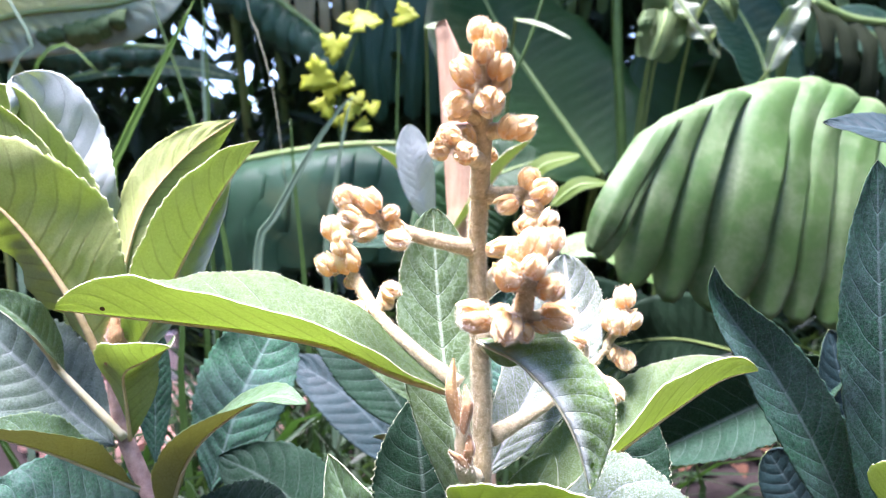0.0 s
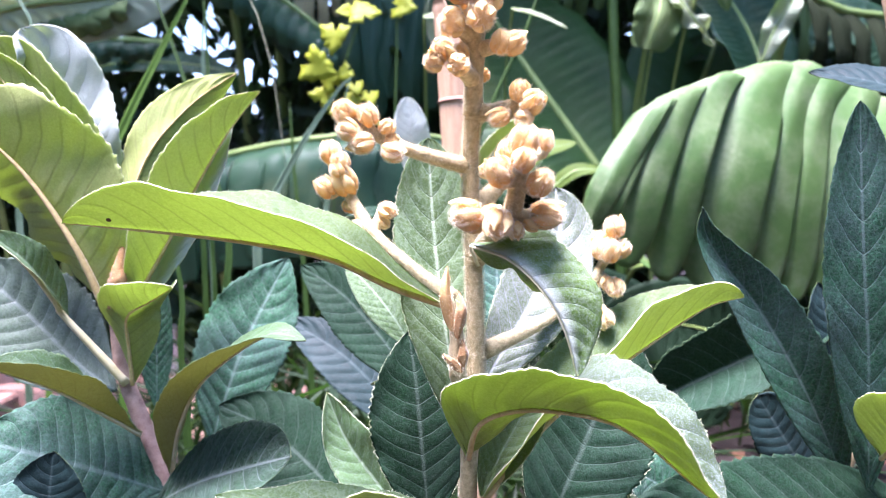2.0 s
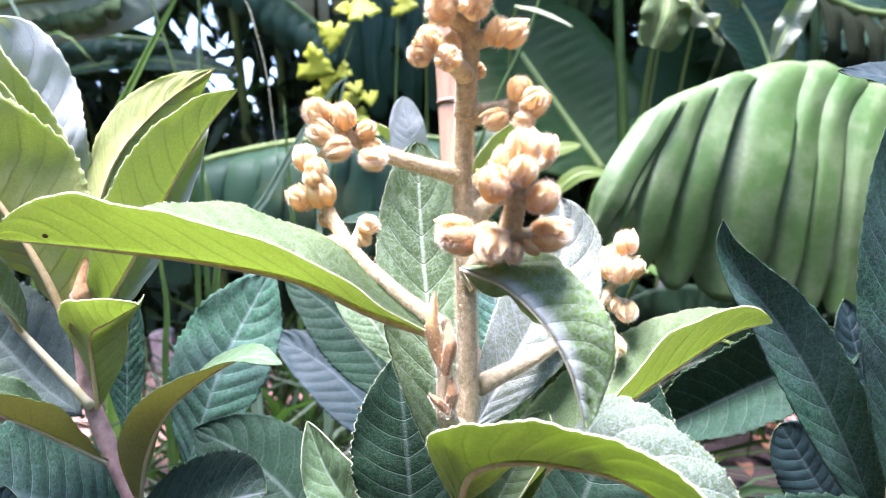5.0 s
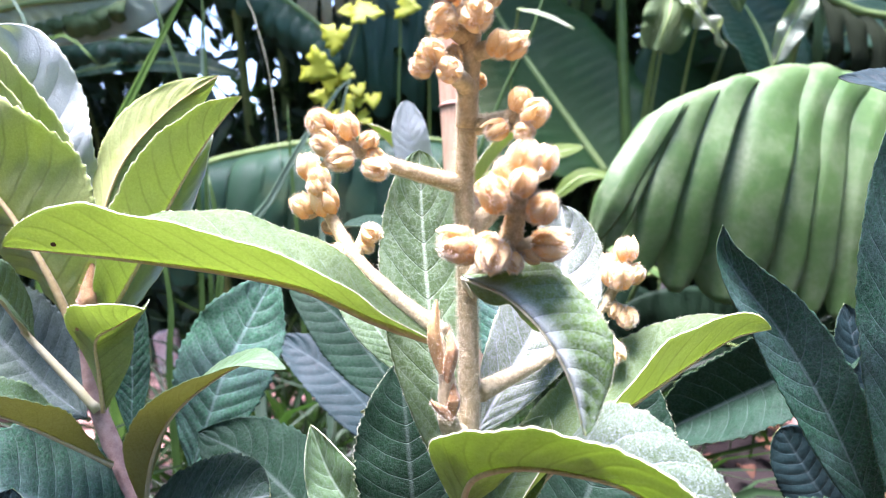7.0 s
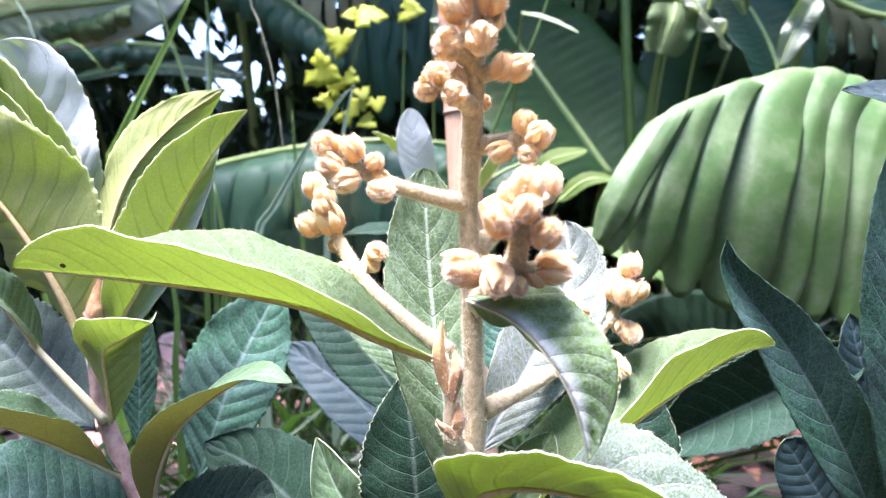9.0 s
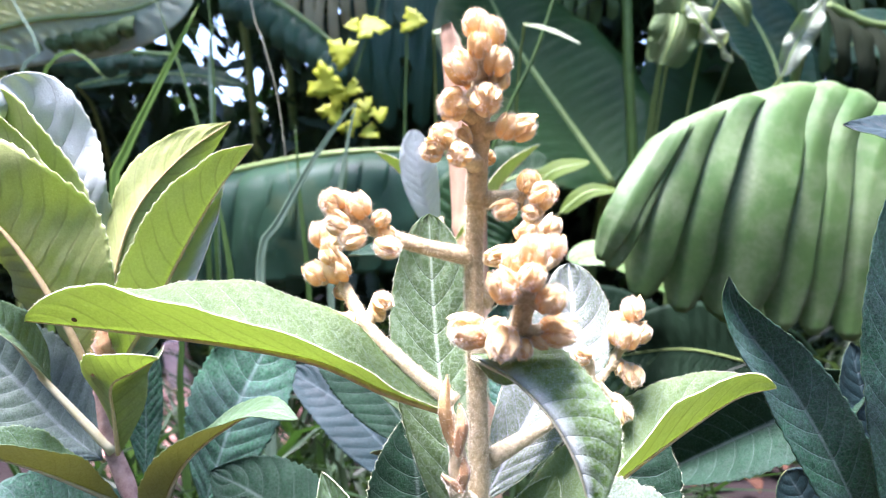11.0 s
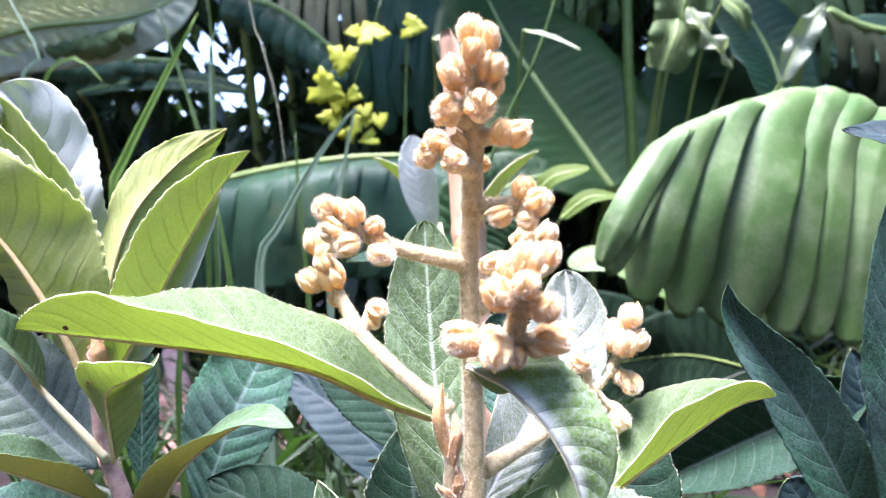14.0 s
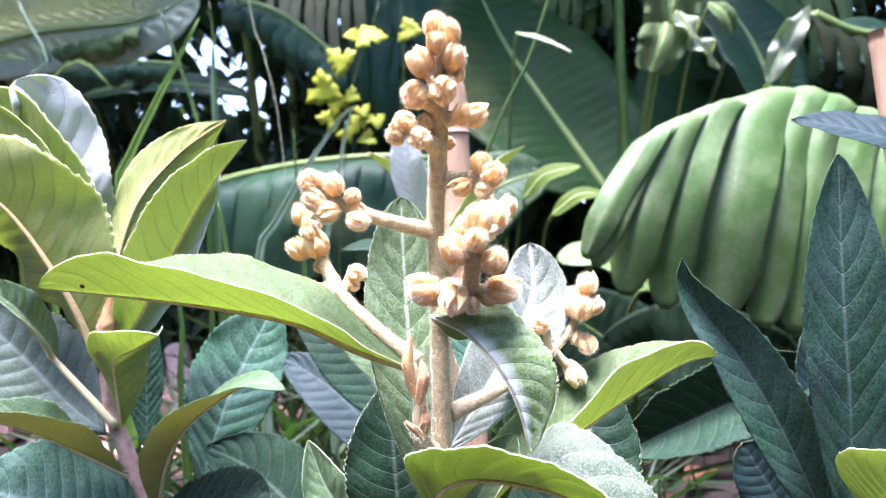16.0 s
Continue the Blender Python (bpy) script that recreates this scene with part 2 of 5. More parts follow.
BLUE_UP = leaf_material("blue_grey_leaf_upper", (0.0066, 0.0372, 0.015), (0.0162, 0.0672, 0.0312), (0.22, 0.29, 0.28), fuzz=0.04, fuzz_colour=(0.17, 0.21, 0.25), through_light=0.06, rough=0.5, relief=0.0009, vein_mix=0.28, shine=0.12, speck=0.14, glow=(0.05, 0.1, 0.06), mottle=0.6, bloom_sheen=0.38, bloom_sheen_colour=(0.085, 0.125, 0.135), netting=0.12, flecks=3.0)
RIM = plain_material("leaf_margin_felt", (0.5, 0.55, 0.28), (0.68, 0.7, 0.48), 200, 0.8, 0.0002)
RIM_DARK = plain_material("old_leaf_margin", (0.03, 0.06, 0.022), (0.06, 0.1, 0.035), 200, 0.7, 0.0002)
MIDRIB = plain_material("pale_midrib", (0.45, 0.42, 0.22), (0.55, 0.52, 0.34), 120, 0.7, 0.0003, fuzz=0.2)
MIDRIB_TAN = plain_material("tan_midrib", (0.42, 0.31, 0.13), (0.56, 0.45, 0.22), 300, 0.7, 0.0003, fuzz=0.2)
STEM = plain_material("felted_stem", (0.27, 0.23, 0.11), (0.5, 0.41, 0.24), 400, 0.85, 0.0008, fuzz=0.15)
FELT = plain_material("pale_felt", (0.86, 0.72, 0.46), (0.94, 0.86, 0.64), 200, 0.9, 0.0001)
STEM_FELT = plain_material("stem_felt", (0.602, 0.5074, 0.3096), (0.7138, 0.6364, 0.4472), 200, 0.9, 0.0001)
STEM_OLD = plain_material("old_stem", (0.2, 0.12, 0.1), (0.42, 0.3, 0.25), 130, 0.8, 0.0012)
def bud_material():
    """Cream felt at the tips of the bracts, warmer tan towards the stalk and, with shade put into the colour, in the
    creases.
    """
    n = Nodes("felted_bud")
    c = n.coords()
    xyz = n.add("ShaderNodeSeparateXYZ", [(0, c.outputs["Object"])])
    big = n.noise(c.outputs["Object"], 2.2, 4.0)
    fine = n.noise(c.outputs["Object"], 9.0, 5.0, 0.75)
    along = n.math("ADD", n.ramp(xyz.outputs[2], -0.9, 1.1), n.math("MULTIPLY_ADD", big, 0.7, -0.35))
    base = n.mix(n.ramp(along, 0.15, 0.75), (0.72, 0.38, 0.09), (0.88, 0.73, 0.38))
    base = n.mix(n.math("MULTIPLY", n.ramp(fine, 0.45, 0.75), 0.5), base, (0.92, 0.87, 0.70))
    base = n.mix(n.math("MULTIPLY", n.ramp(fine, 0.4, 0.25), 0.3), base, (0.5, 0.28, 0.1))
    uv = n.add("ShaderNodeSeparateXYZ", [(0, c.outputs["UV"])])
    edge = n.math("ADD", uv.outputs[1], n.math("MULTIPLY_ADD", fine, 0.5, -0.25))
    # Brown bract edges put the shade of the creases into the colour.
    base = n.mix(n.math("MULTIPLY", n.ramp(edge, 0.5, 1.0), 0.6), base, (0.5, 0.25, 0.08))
    n.link(base, "Base Color")
    n.bsdf.inputs["Roughness"].default_value = 0.9
    n.bsdf.inputs["Specular IOR Level"].default_value = 0.15
    n.bsdf.inputs["Sheen Weight"].default_value = 0.1
    n.bsdf.inputs["Sheen Roughness"].default_value = 0.35
    n.bump(n.math("ADD", big, fine), 0.6, 0.0007)
    n.translucent((0.95, 0.66, 0.22), 0.3)
    return n.mat


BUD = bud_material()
BRACT = plain_material("tan_bract", (0.36, 0.2, 0.07), (0.52, 0.35, 0.15), 300, 0.85, 0.0006, fuzz=0.15)
BUD_RUST = plain_material("rusty_bract", (0.26, 0.13, 0.05), (0.42, 0.25, 0.12), 300, 0.85, 0.0006, fuzz=0.4)
BAMBOO_JOINT = plain_material("bamboo_joint", (0.22, 0.12, 0.08), (0.36, 0.22, 0.16), 60, 0.7, 0.0008)
BAMBOO = plain_material("cut_bamboo", (0.38, 0.22, 0.12), (0.62, 0.42, 0.27), 30, 0.6, 0.0008, stretch=(6, 6, 0.5), fine_scale=260)
BANANA_UP = leaf_material("banana_leaf_upper", (0.006, 0.026, 0.007), (0.015, 0.05, 0.014), (0.045, 0.085, 0.036), veins=40, vein_mix=0.25, fuzz=0.0, through_light=0.14, glow=(0.1, 0.22, 0.02), rough=0.42, shine=0.2, relief=0.002, midrib=0.0, grain=200, blotch=5.0, vary=0.5)
DRIED = leaf_material("dried_banana_leaf", (0.01, 0.015, 0.007), (0.02, 0.028, 0.013), (0.04, 0.035, 0.025), shine=0.05, veins=40, vein_mix=0.3, through_light=0.1, glow=(0.01, 0.008, 0.005), rough=0.7, relief=0.002, midrib=0.0, grain=200, blotch=7.0)
STRAWY = leaf_material("fading_banana_leaf", (0.2, 0.22, 0.1), (0.36, 0.34, 0.2), (0.4, 0.36, 0.2), veins=40, vein_mix=0.3, through_light=0.3, glow=(0.4, 0.4, 0.1), rough=0.55, relief=0.002, midrib=0.0, grain=200, blotch=7.0, vary=0.45)
WAXY = leaf_material("waxy_banana_leaf", (0.0336, 0.0896, 0.0168), (0.0672, 0.1344, 0.0336), (0.1, 0.16, 0.07), veins=70, vein_mix=0.08, through_light=0.2, glow=(0.14, 0.32, 0.04), rough=0.5, shine=0.4, relief=0.0008, midrib=0.0, grain=120, blotch=6.0, bloom_sheen=0.55, bloom_sheen_colour=(0.24, 0.29, 0.16))
# Paler than the strips: the sky's sheen on the ridge is painted in.
CREST = leaf_material("sky_sheen_banana_leaf", (0.11, 0.16, 0.075), (0.17, 0.22, 0.12), (0.18, 0.22, 0.13), veins=70, vein_mix=0.08, through_light=0.2, glow=(0.2, 0.36, 0.08), rough=0.3, shine=0.5, relief=0.0008, midrib=0.0, grain=120, blotch=6.0, bloom_sheen=0.8, bloom_sheen_colour=(0.4, 0.43, 0.34))
SOFT_GREEN = leaf_material("dull_banana_leaf", (0.06, 0.11, 0.035), (0.1, 0.16, 0.06), (0.13, 0.19, 0.09), veins=40, vein_mix=0.2, through_light=0.25, glow=(0.12, 0.26, 0.03), rough=0.55, shine=0.15, relief=0.001, midrib=0.0, grain=150, blotch=9.0, vary=0.3)
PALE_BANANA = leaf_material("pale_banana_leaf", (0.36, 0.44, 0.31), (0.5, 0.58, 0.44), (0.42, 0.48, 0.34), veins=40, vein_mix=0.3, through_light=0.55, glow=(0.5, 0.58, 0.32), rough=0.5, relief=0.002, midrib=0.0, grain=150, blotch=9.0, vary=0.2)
LIME = leaf_material("lime_green_leaf", (0.033, 0.066, 0.0066), (0.066, 0.11, 0.0165), (0.26, 0.34, 0.08), veins=40, vein_mix=0.2, through_light=0.35, glow=(0.35, 0.5, 0.05), rough=0.5, shine=0.15, relief=0.001, midrib=0.0, grain=150, blotch=9.0)
# Near-black leaf tone that paints the deep shade into the two low leaves.
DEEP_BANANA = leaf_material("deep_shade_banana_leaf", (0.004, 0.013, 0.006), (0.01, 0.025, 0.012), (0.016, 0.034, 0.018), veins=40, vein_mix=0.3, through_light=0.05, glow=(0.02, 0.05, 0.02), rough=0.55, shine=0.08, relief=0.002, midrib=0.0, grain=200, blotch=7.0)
# Banana leaf darkened to blue-green; the grove's shade is part of this colour.
TEAL = leaf_material("shade_toned_banana_leaf", (0.01, 0.042, 0.02), (0.025, 0.072, 0.04), (0.06, 0.1, 0.07), veins=40, vein_mix=0.25, through_light=0.12, glow=(0.05, 0.13, 0.04), rough=0.38, shine=0.25, relief=0.002, midrib=0.0, grain=200, blotch=7.0, vary=0.45)
DARK_RIB = plain_material("old_leaf_midrib", (0.12, 0.17, 0.11), (0.22, 0.28, 0.2), 120, 0.6, 0.0003)
BANANA_RIB = plain_material("banana_midrib", (0.13, 0.2, 0.05), (0.2, 0.28, 0.09), 30, 0.45, 0.001)
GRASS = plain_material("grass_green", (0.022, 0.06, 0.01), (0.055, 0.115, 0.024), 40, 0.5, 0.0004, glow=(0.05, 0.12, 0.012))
# Brighter copy of the grass for lit blades; the light sits in the colour.
GRASS_LIT = plain_material("lit_grass_blade", (0.08, 0.18, 0.025), (0.15, 0.27, 0.05), 40, 0.5, 0.0004, glow=(0.1, 0.22, 0.03))
# Darker copy of the grass green, with the shade put into its colour.
GRASS_SHADED = plain_material("shade_toned_grass", (0.0042, 0.012, 0.003), (0.012, 0.027, 0.0066), 40, 0.55, 0.0004, glow=(0.03, 0.08, 0.01))
GRASS_BLUE = plain_material("dewy_grass_blade", (0.1, 0.18, 0.1), (0.18, 0.27, 0.18), 40, 0.5, 0.0004, glow=(0.1, 0.2, 0.06))
STRAW = plain_material("dry_stalk", (0.18, 0.2, 0.12), (0.28, 0.3, 0.19), 40, 0.7, 0.0004)
VINE = leaf_material("yellow_vine_leaf", (0.3, 0.36, 0.025), (0.42, 0.47, 0.045), (0.42, 0.42, 0.06), veins=6, vein_mix=0.3, through_light=0.45, glow=(0.55, 0.6, 0.06), rough=0.5)
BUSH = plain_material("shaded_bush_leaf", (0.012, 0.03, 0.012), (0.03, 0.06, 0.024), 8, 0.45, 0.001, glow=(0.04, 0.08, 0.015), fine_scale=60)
SOIL = plain_material("damp_soil", (0.008, 0.006, 0.005), (0.022, 0.015, 0.013), 9, 0.9, 0.02, fine_scale=70)
BRICK = plain_material("worn_brick", (0.32, 0.16, 0.12), (0.48, 0.3, 0.25), 25, 0.85, 0.003, fine_scale=160)
BRICK_PALE = plain_material("pale_brick", (0.5, 0.36, 0.33), (0.7, 0.58, 0.55), 25, 0.85, 0.003, fine_scale=160)
LITTER = plain_material("dead_leaf", (0.05, 0.02, 0.01), (0.12, 0.055, 0.028), 30, 0.8, 0.001, fine_scale=200)


# ---- mesh helpers ----
def mesh_object(name, verts, faces, materials, slots=None, parent=None, label="", uvs=None, smooth=True):
    me = bpy.data.meshes.new(name)
    me.from_pydata([tuple(v) for v in verts], [], faces)
    for m in materials:
        me.materials.append(m)
    if slots is not None:
        me.polygons.foreach_set("material_index", slots)
    if uvs is not None:
        layer = me.uv_layers.new(name="UVMap")
        index = np.empty(len(me.loops), dtype=np.int32)
        me.loops.foreach_get("vertex_index", index)
        layer.data.foreach_set("uv", np.asarray(uvs, dtype=np.float32)[index].ravel())
    if smooth:
        me.polygons.foreach_set("use_smooth", [True] * len(me.polygons))
    me.update()
    ob = new(name, me)
    if parent is not None:
        ob.parent = parent
    if label:
        tagged(ob, label)
    return ob


def empty(name, at, label, category, group="", kind=""):
    ob = new(name)
    ob.empty_display_size = 0.02
    ob.location = at
    tagged(ob, label, category, group, kind)
    return ob


def under(ob, parent):
    """Parents ob and keeps it where it is."""
    ob.parent = parent
    ob.matrix_parent_inverse = Matrix.Translation(parent.location).inverted()
    return ob


def glide(points, count):
    """A smooth curve through the points, in even steps."""
    p = np.asarray(points, dtype=float)
    if len(p) == 2:
        return p[0] + (p[1] - p[0]) * np.linspace(0, 1, count)[:, None]
    q = np.vstack([2 * p[0] - p[1], p, 2 * p[-1] - p[-2]])
    fine = []
    for i in range(1, len(q) - 2):
        a, b, c, d = q[i - 1], q[i], q[i + 1], q[i + 2]
        for s in np.linspace(0, 1, 24, endpoint=False):
            fine.append(0.5 * (2 * b + (c - a) * s + (2 * a - 5 * b + 4 * c - d) * s * s + (3 * b - a - 3 * c + d) * s ** 3))
    fine = np.array(fine + [p[-1]])
    dist = np.concatenate([[0], np.cumsum(np.linalg.norm(np.diff(fine, axis=0), axis=1))])
    want = np.linspace(0, dist[-1], count)
    return np.stack([np.interp(want, dist, fine[:, k]) for k in range(3)], axis=1)


def unit(v):
    v = np.asarray(v, dtype=float)
    return v / np.maximum(np.linalg.norm(v, axis=-1, keepdims=True), 1e-9)


def frames_along(mid, n0, n1):
    tan = unit(np.gradient(mid, axis=0))
    w = np.linspace(0, 1, len(mid))[:, None]
    nrm = unit(n0) * (1 - w) + unit(n1) * w
    nrm = unit(nrm - (nrm * tan).sum(1)[:, None] * tan)
    return tan, nrm, np.cross(tan, nrm)


def tube(name, points, radii, material, parent=None, label="", sides=10, count=24, lumps=0.0, seed=0):
    mid = glide(points, count)
    rad = np.interp(np.linspace(0, 1, count), np.linspace(0, 1, len(radii)), radii)
    rng = np.random.RandomState(seed)
    tan, nrm, side = frames_along(mid, (0.3, -1, 0.2), (0.3, -1, 0.2))
    ang = np.linspace(0, 2 * math.pi, sides, endpoint=False)
    verts = []
    for i in range(count):
        r = rad[i] * (1 + lumps * rng.uniform(-1, 1, sides))
        verts.extend(mid[i] + np.outer(np.cos(ang) * r, nrm[i]) + np.outer(np.sin(ang) * r, side[i]))
    faces = [(i * sides + k, i * sides + (k + 1) % sides, (i + 1) * sides + (k + 1) % sides, (i + 1) * sides + k)
             for i in range(count - 1) for k in range(sides)]
    verts += [mid[0], mid[-1]]
    a, b = len(verts) - 2, len(verts) - 1
    faces += [(a, (k + 1) % sides, k) for k in range(sides)]
    faces += [(b, (count - 1) * sides + k, (count - 1) * sides + (k + 1) % sides) for k in range(sides)]
    return mesh_object(name, verts, faces, [material], None, parent, label)


def hairs(points, radii, count, length, material, parent, seed):
    """Fine felt standing off a stem."""
    rng = np.random.RandomState(seed)
    mid = glide(points, 200)
    rad = np.interp(np.linspace(0, 1, 200), np.linspace(0, 1, len(radii)), radii)
    tan, nrm, side = frames_along(mid, (0.3, -1, 0.2), (0.3, -1, 0.2))
    verts, faces = [], []
    for _ in range(count):
        i = rng.randint(200)
        a = rng.uniform(0, 2 * math.pi)
        out = nrm[i] * math.cos(a) + side[i] * math.sin(a)
        root = mid[i] + out * rad[i] * 0.96 + tan[i] * rng.uniform(-0.5, 0.5) * np.linalg.norm(mid[1] - mid[0])
        lean = unit(out + 0.5 * rng.normal(size=3))
        w = unit(np.cross(lean, rng.normal(size=3))) * 0.000062
        base = len(verts)
        verts.extend([root - w, root + w, root + lean * length * rng.uniform(0.4, 1.2)])
        faces.append((base, base + 1, base + 2))
    ob = mesh_object("felt", verts, faces, [material], None, parent)
    return tagged(ob, "fine pale felt", kind="stuff")


def blade(name, points, width, n0, n1=None, fold=(15, 15), fold_end=None, materials=None, parent=None, label="", steps=120, across=12,
          shape=(1.1, 0.9), wave=0.0, waves=2.5, corr=0.0008, veins=12, teeth=0.03, tooth_count=26, cup=0.0, folds=None, along=None, thick=0.0004, strip=False, sway=0.03, ruffle=0.03, end=0.06, seed=0):
    """A leaf blade with an upper face, an under face and a rim: a bent midrib, two halves folded up from it by their own angles."""
    mid = glide(points, steps + 1)
    tan, nrm, side = frames_along(mid, n0, n1 if n1 is not None else n0)
    if along is not None:
        w = np.clip(np.linspace(0, 1, steps + 1) / 0.6, 0, 1)[:, None] ** 2
        run = np.asarray(along, dtype=float) * np.sign(np.dot(along, side[0]))
        side = unit(run * (1 - w) + side * w)
        nrm = unit(np.cross(side, tan))
    fold_end = fold_end or fold
    rng = np.random.RandomState(seed + 11)
    u = np.linspace(0, 1, steps + 1)
    if strip:
        half = 0.5 * width * np.clip(np.minimum((u + 0.5) / 0.5, ((1.0 - u) / end) ** 0.5 * 0.75 + 0.2), 0, 1)
    else:
        a, b = shape
        peak = a / (a + b)
        half = 0.5 * width * (u ** a * (1 - u) ** b) / (peak ** a * (1 - peak) ** b)
    ph = rng.uniform(0, 6.28, 2)
    vv = np.linspace(-1, 1, 2 * across + 1)
    top, low = np.empty((2, steps + 1, len(vv), 3))
    for j, v in enumerate(vv):
        sgn, m = (1 if v >= 0 else -1), abs(v)
        k = 1 if v >= 0 else 0
        turns = [f[k] for f in (folds or (fold, fold_end))]
        ang = np.radians(np.interp(u, np.linspace(0, 1, len(turns)), turns) + cup * m)
        w = half * m
        if m == 1 and teeth:
            saw = (u * tooth_count + 0.13 * np.sin(17 * u + ph[0])) % 1.0
            bite = 0.6 + 0.6 * np.sin(5.3 * np.floor(u * tooth_count) + ph[1]) ** 2
            w = w * (1 - 1.5 * teeth * bite * (1 - saw) * np.clip((u - 0.2) * 5, 0, 1) * np.clip((1 - u) * 12, 0, 1))
        phase = u * veins - (m ** 1.35) * 0.17 * veins
        lift = corr * min(1.3, width / 0.075) * (np.sin(math.pi * np.abs((phase % 1.0) - 0.5)) - 0.6) * 2.0 * min(1, 3 * m) * max(0.0, 1.0 - m) ** 0.6
        lift = lift + sway * width * min(1, 2 * m) * np.array([noise.noise((4.5 * x, 1.6 * v, 0.37 * seed)) for x in u])
        if not strip and m > 0.5:
            lift = lift + ruffle * width * ((m - 0.5) * 2) ** 2 * np.array([noise.noise((11.0 * x, 2.7 * sgn, 1.7 + 0.61 * seed)) for x in u])
        lift = lift + wave * np.sin(2 * math.pi * waves * u + ph[k]) * m ** 2 * np.sin(math.pi * u)
        top[:, j] = mid + side * (sgn * w * np.cos(ang))[:, None] + nrm * (w * np.sin(ang) + lift)[:, None]
        tilt = ang if m else 0 * ang
        low[:, j] = top[:, j] - thick * (nrm * np.cos(tilt)[:, None] - side * (sgn * np.sin(tilt))[:, None])
    cols, rows = len(vv), steps + 1
    uv = np.stack(np.broadcast_arrays(u[:, None], (vv * 0.5 + 0.5)[None, :]), axis=-1).reshape(-1, 2)
    verts = np.vstack([top.reshape(-1, 3), low.reshape(-1, 3)])
    off = rows * cols
    idx = np.arange(off).reshape(rows, cols)
    f_top = np.stack([idx[:-1, :-1], idx[:-1, 1:], idx[1:, 1:], idx[1:, :-1]], -1).reshape(-1, 4)
    f_low = f_top[:, [0, 3, 2, 1]] + off
    edge = list(idx[:, 0]) + list(idx[-1, 1:]) + list(idx[:-1, -1][::-1]) + list(idx[0, 1:-1][::-1])
    f_rim = [(edge[i], edge[(i + 1) % len(edge)], edge[(i + 1) % len(edge)] + off, edge[i] + off) for i in range(len(edge))]
    faces = [tuple(int(x) for x in f) for f in f_top] + [tuple(int(x) for x in f) for f in f_low] + [tuple(int(x) for x in f) for f in f_rim]
    slots = [0] * len(f_top) + [1] * len(f_low) + [2] * len(f_rim)
    return mesh_object(name, verts, faces, materials, slots, parent, label, np.vstack([uv, uv]))


KINDS = {
    "young": (YOUNG_UP, YOUNG_DOWN, RIM, MIDRIB_TAN),
    "arched": (ARCH_UP, YOUNG_DOWN, RIM, MIDRIB),
    "mid": (MID_UP, YOUNG_DOWN, RIM, MIDRIB),
    "grey": (GREY_UP, YOUNG_DOWN, RIM, MIDRIB),
    "pale": (PALE_UP, YOUNG_DOWN, RIM, MIDRIB),
    "lowest": (LOW_UP, YOUNG_DOWN, RIM, MIDRIB_TAN),
    "dark": (DARK_UP, DARK_DOWN, RIM_DARK, DARK_RIB),
    "felted": (FELTED_UP, YOUNG_DOWN, RIM, MIDRIB),
    "olive": (MID_UP, DARK_DOWN, RIM_DARK, MIDRIB),
    "sage": (SAGE_UP, DARK_DOWN, RIM_DARK, MIDRIB),
    "deep": (DEEP_UP, DARK_DOWN, RIM_DARK, DARK_RIB),
    "lilac": (LILAC_UP, DARK_DOWN, RIM_DARK, DARK_RIB),
    "blue": (BLUE_UP, DARK_DOWN, RIM_DARK, DARK_RIB),
}
COUNTER = [0]


def margin_felt(ob, rows, cols, seed):
    """Short pale hairs standing off both margins of a blade."""
    rng = np.random.RandomState(seed + 500)
    co = np.empty(len(ob.data.vertices) * 3, dtype=np.float32)
    ob.data.vertices.foreach_get("co", co)
    grid = co.reshape(-1, 3)[:rows * cols].reshape(rows, cols, 3)
    verts, faces = [], []
    for edge, inner in ((0, 2), (cols - 1, cols - 3)):
        for _ in range(700):
            i = rng.randint(4, rows - 3)
            s = rng.uniform()
            root = grid[i, edge] * (1 - s) + grid[i + 1, edge] * s
            out = unit(unit(grid[i, edge] - grid[i, inner]) + 0.7 * rng.normal(size=3))
            w = unit(np.cross(out, rng.normal(size=3))) * 0.00007
            base = len(verts)
            verts.extend([root - w, root + w, root + out * rng.uniform(0.0005, 0.0014)])
            faces.append((base, base + 1, base + 2))
    tagged(mesh_object("felt", verts, faces, [RIM], None, ob), "fine pale felt", kind="stuff")


def leaf(plant, kind, label, points, width, n0, n1=None, fold=(15, 15), rib=0.0013, petiole=None, **more):
    """A leaf of a plant: its blade, with the midrib as a piece of its own."""
    COUNTER[0] += 1
    up, down, rim, ribm = KINDS[kind]
    if kind in ("dark", "deep", "blue", "lilac", "sage", "olive"):
        more["corr"] = more.get("corr", 0.0008) * 0.75
        more["teeth"] = more.get("teeth", 0.045)
    ob = blade("leaf", points, width, n0, n1, fold, materials=[up, down, rim], label=label, seed=COUNTER[0], **more)
    mid = glide(points, 20)
    _, nrm, _ = frames_along(mid, n0, n1 if n1 is not None else n0)
    r = np.interp(np.linspace(0, 1, 20), (0, 0.15, 1), (rib, rib * 0.8, rib * 0.15))
    path = list(map(tuple, mid - nrm * (r * 1.35 + 0.0004)[:, None]))
    if petiole:
        path = [petiole] + path
    if plant.name == "loquat_plant":
        margin_felt(ob, more.get("steps", 120) + 1, 2 * more.get("across", 12) + 1, COUNTER[0])
    rb = tube("midrib", path, [rib * 1.3, rib, rib * 0.75, rib * 0.5, rib * 0.15], ribm, None, "", 7, 26)
    under(ob, plant)
    rb.parent = ob
    return ob


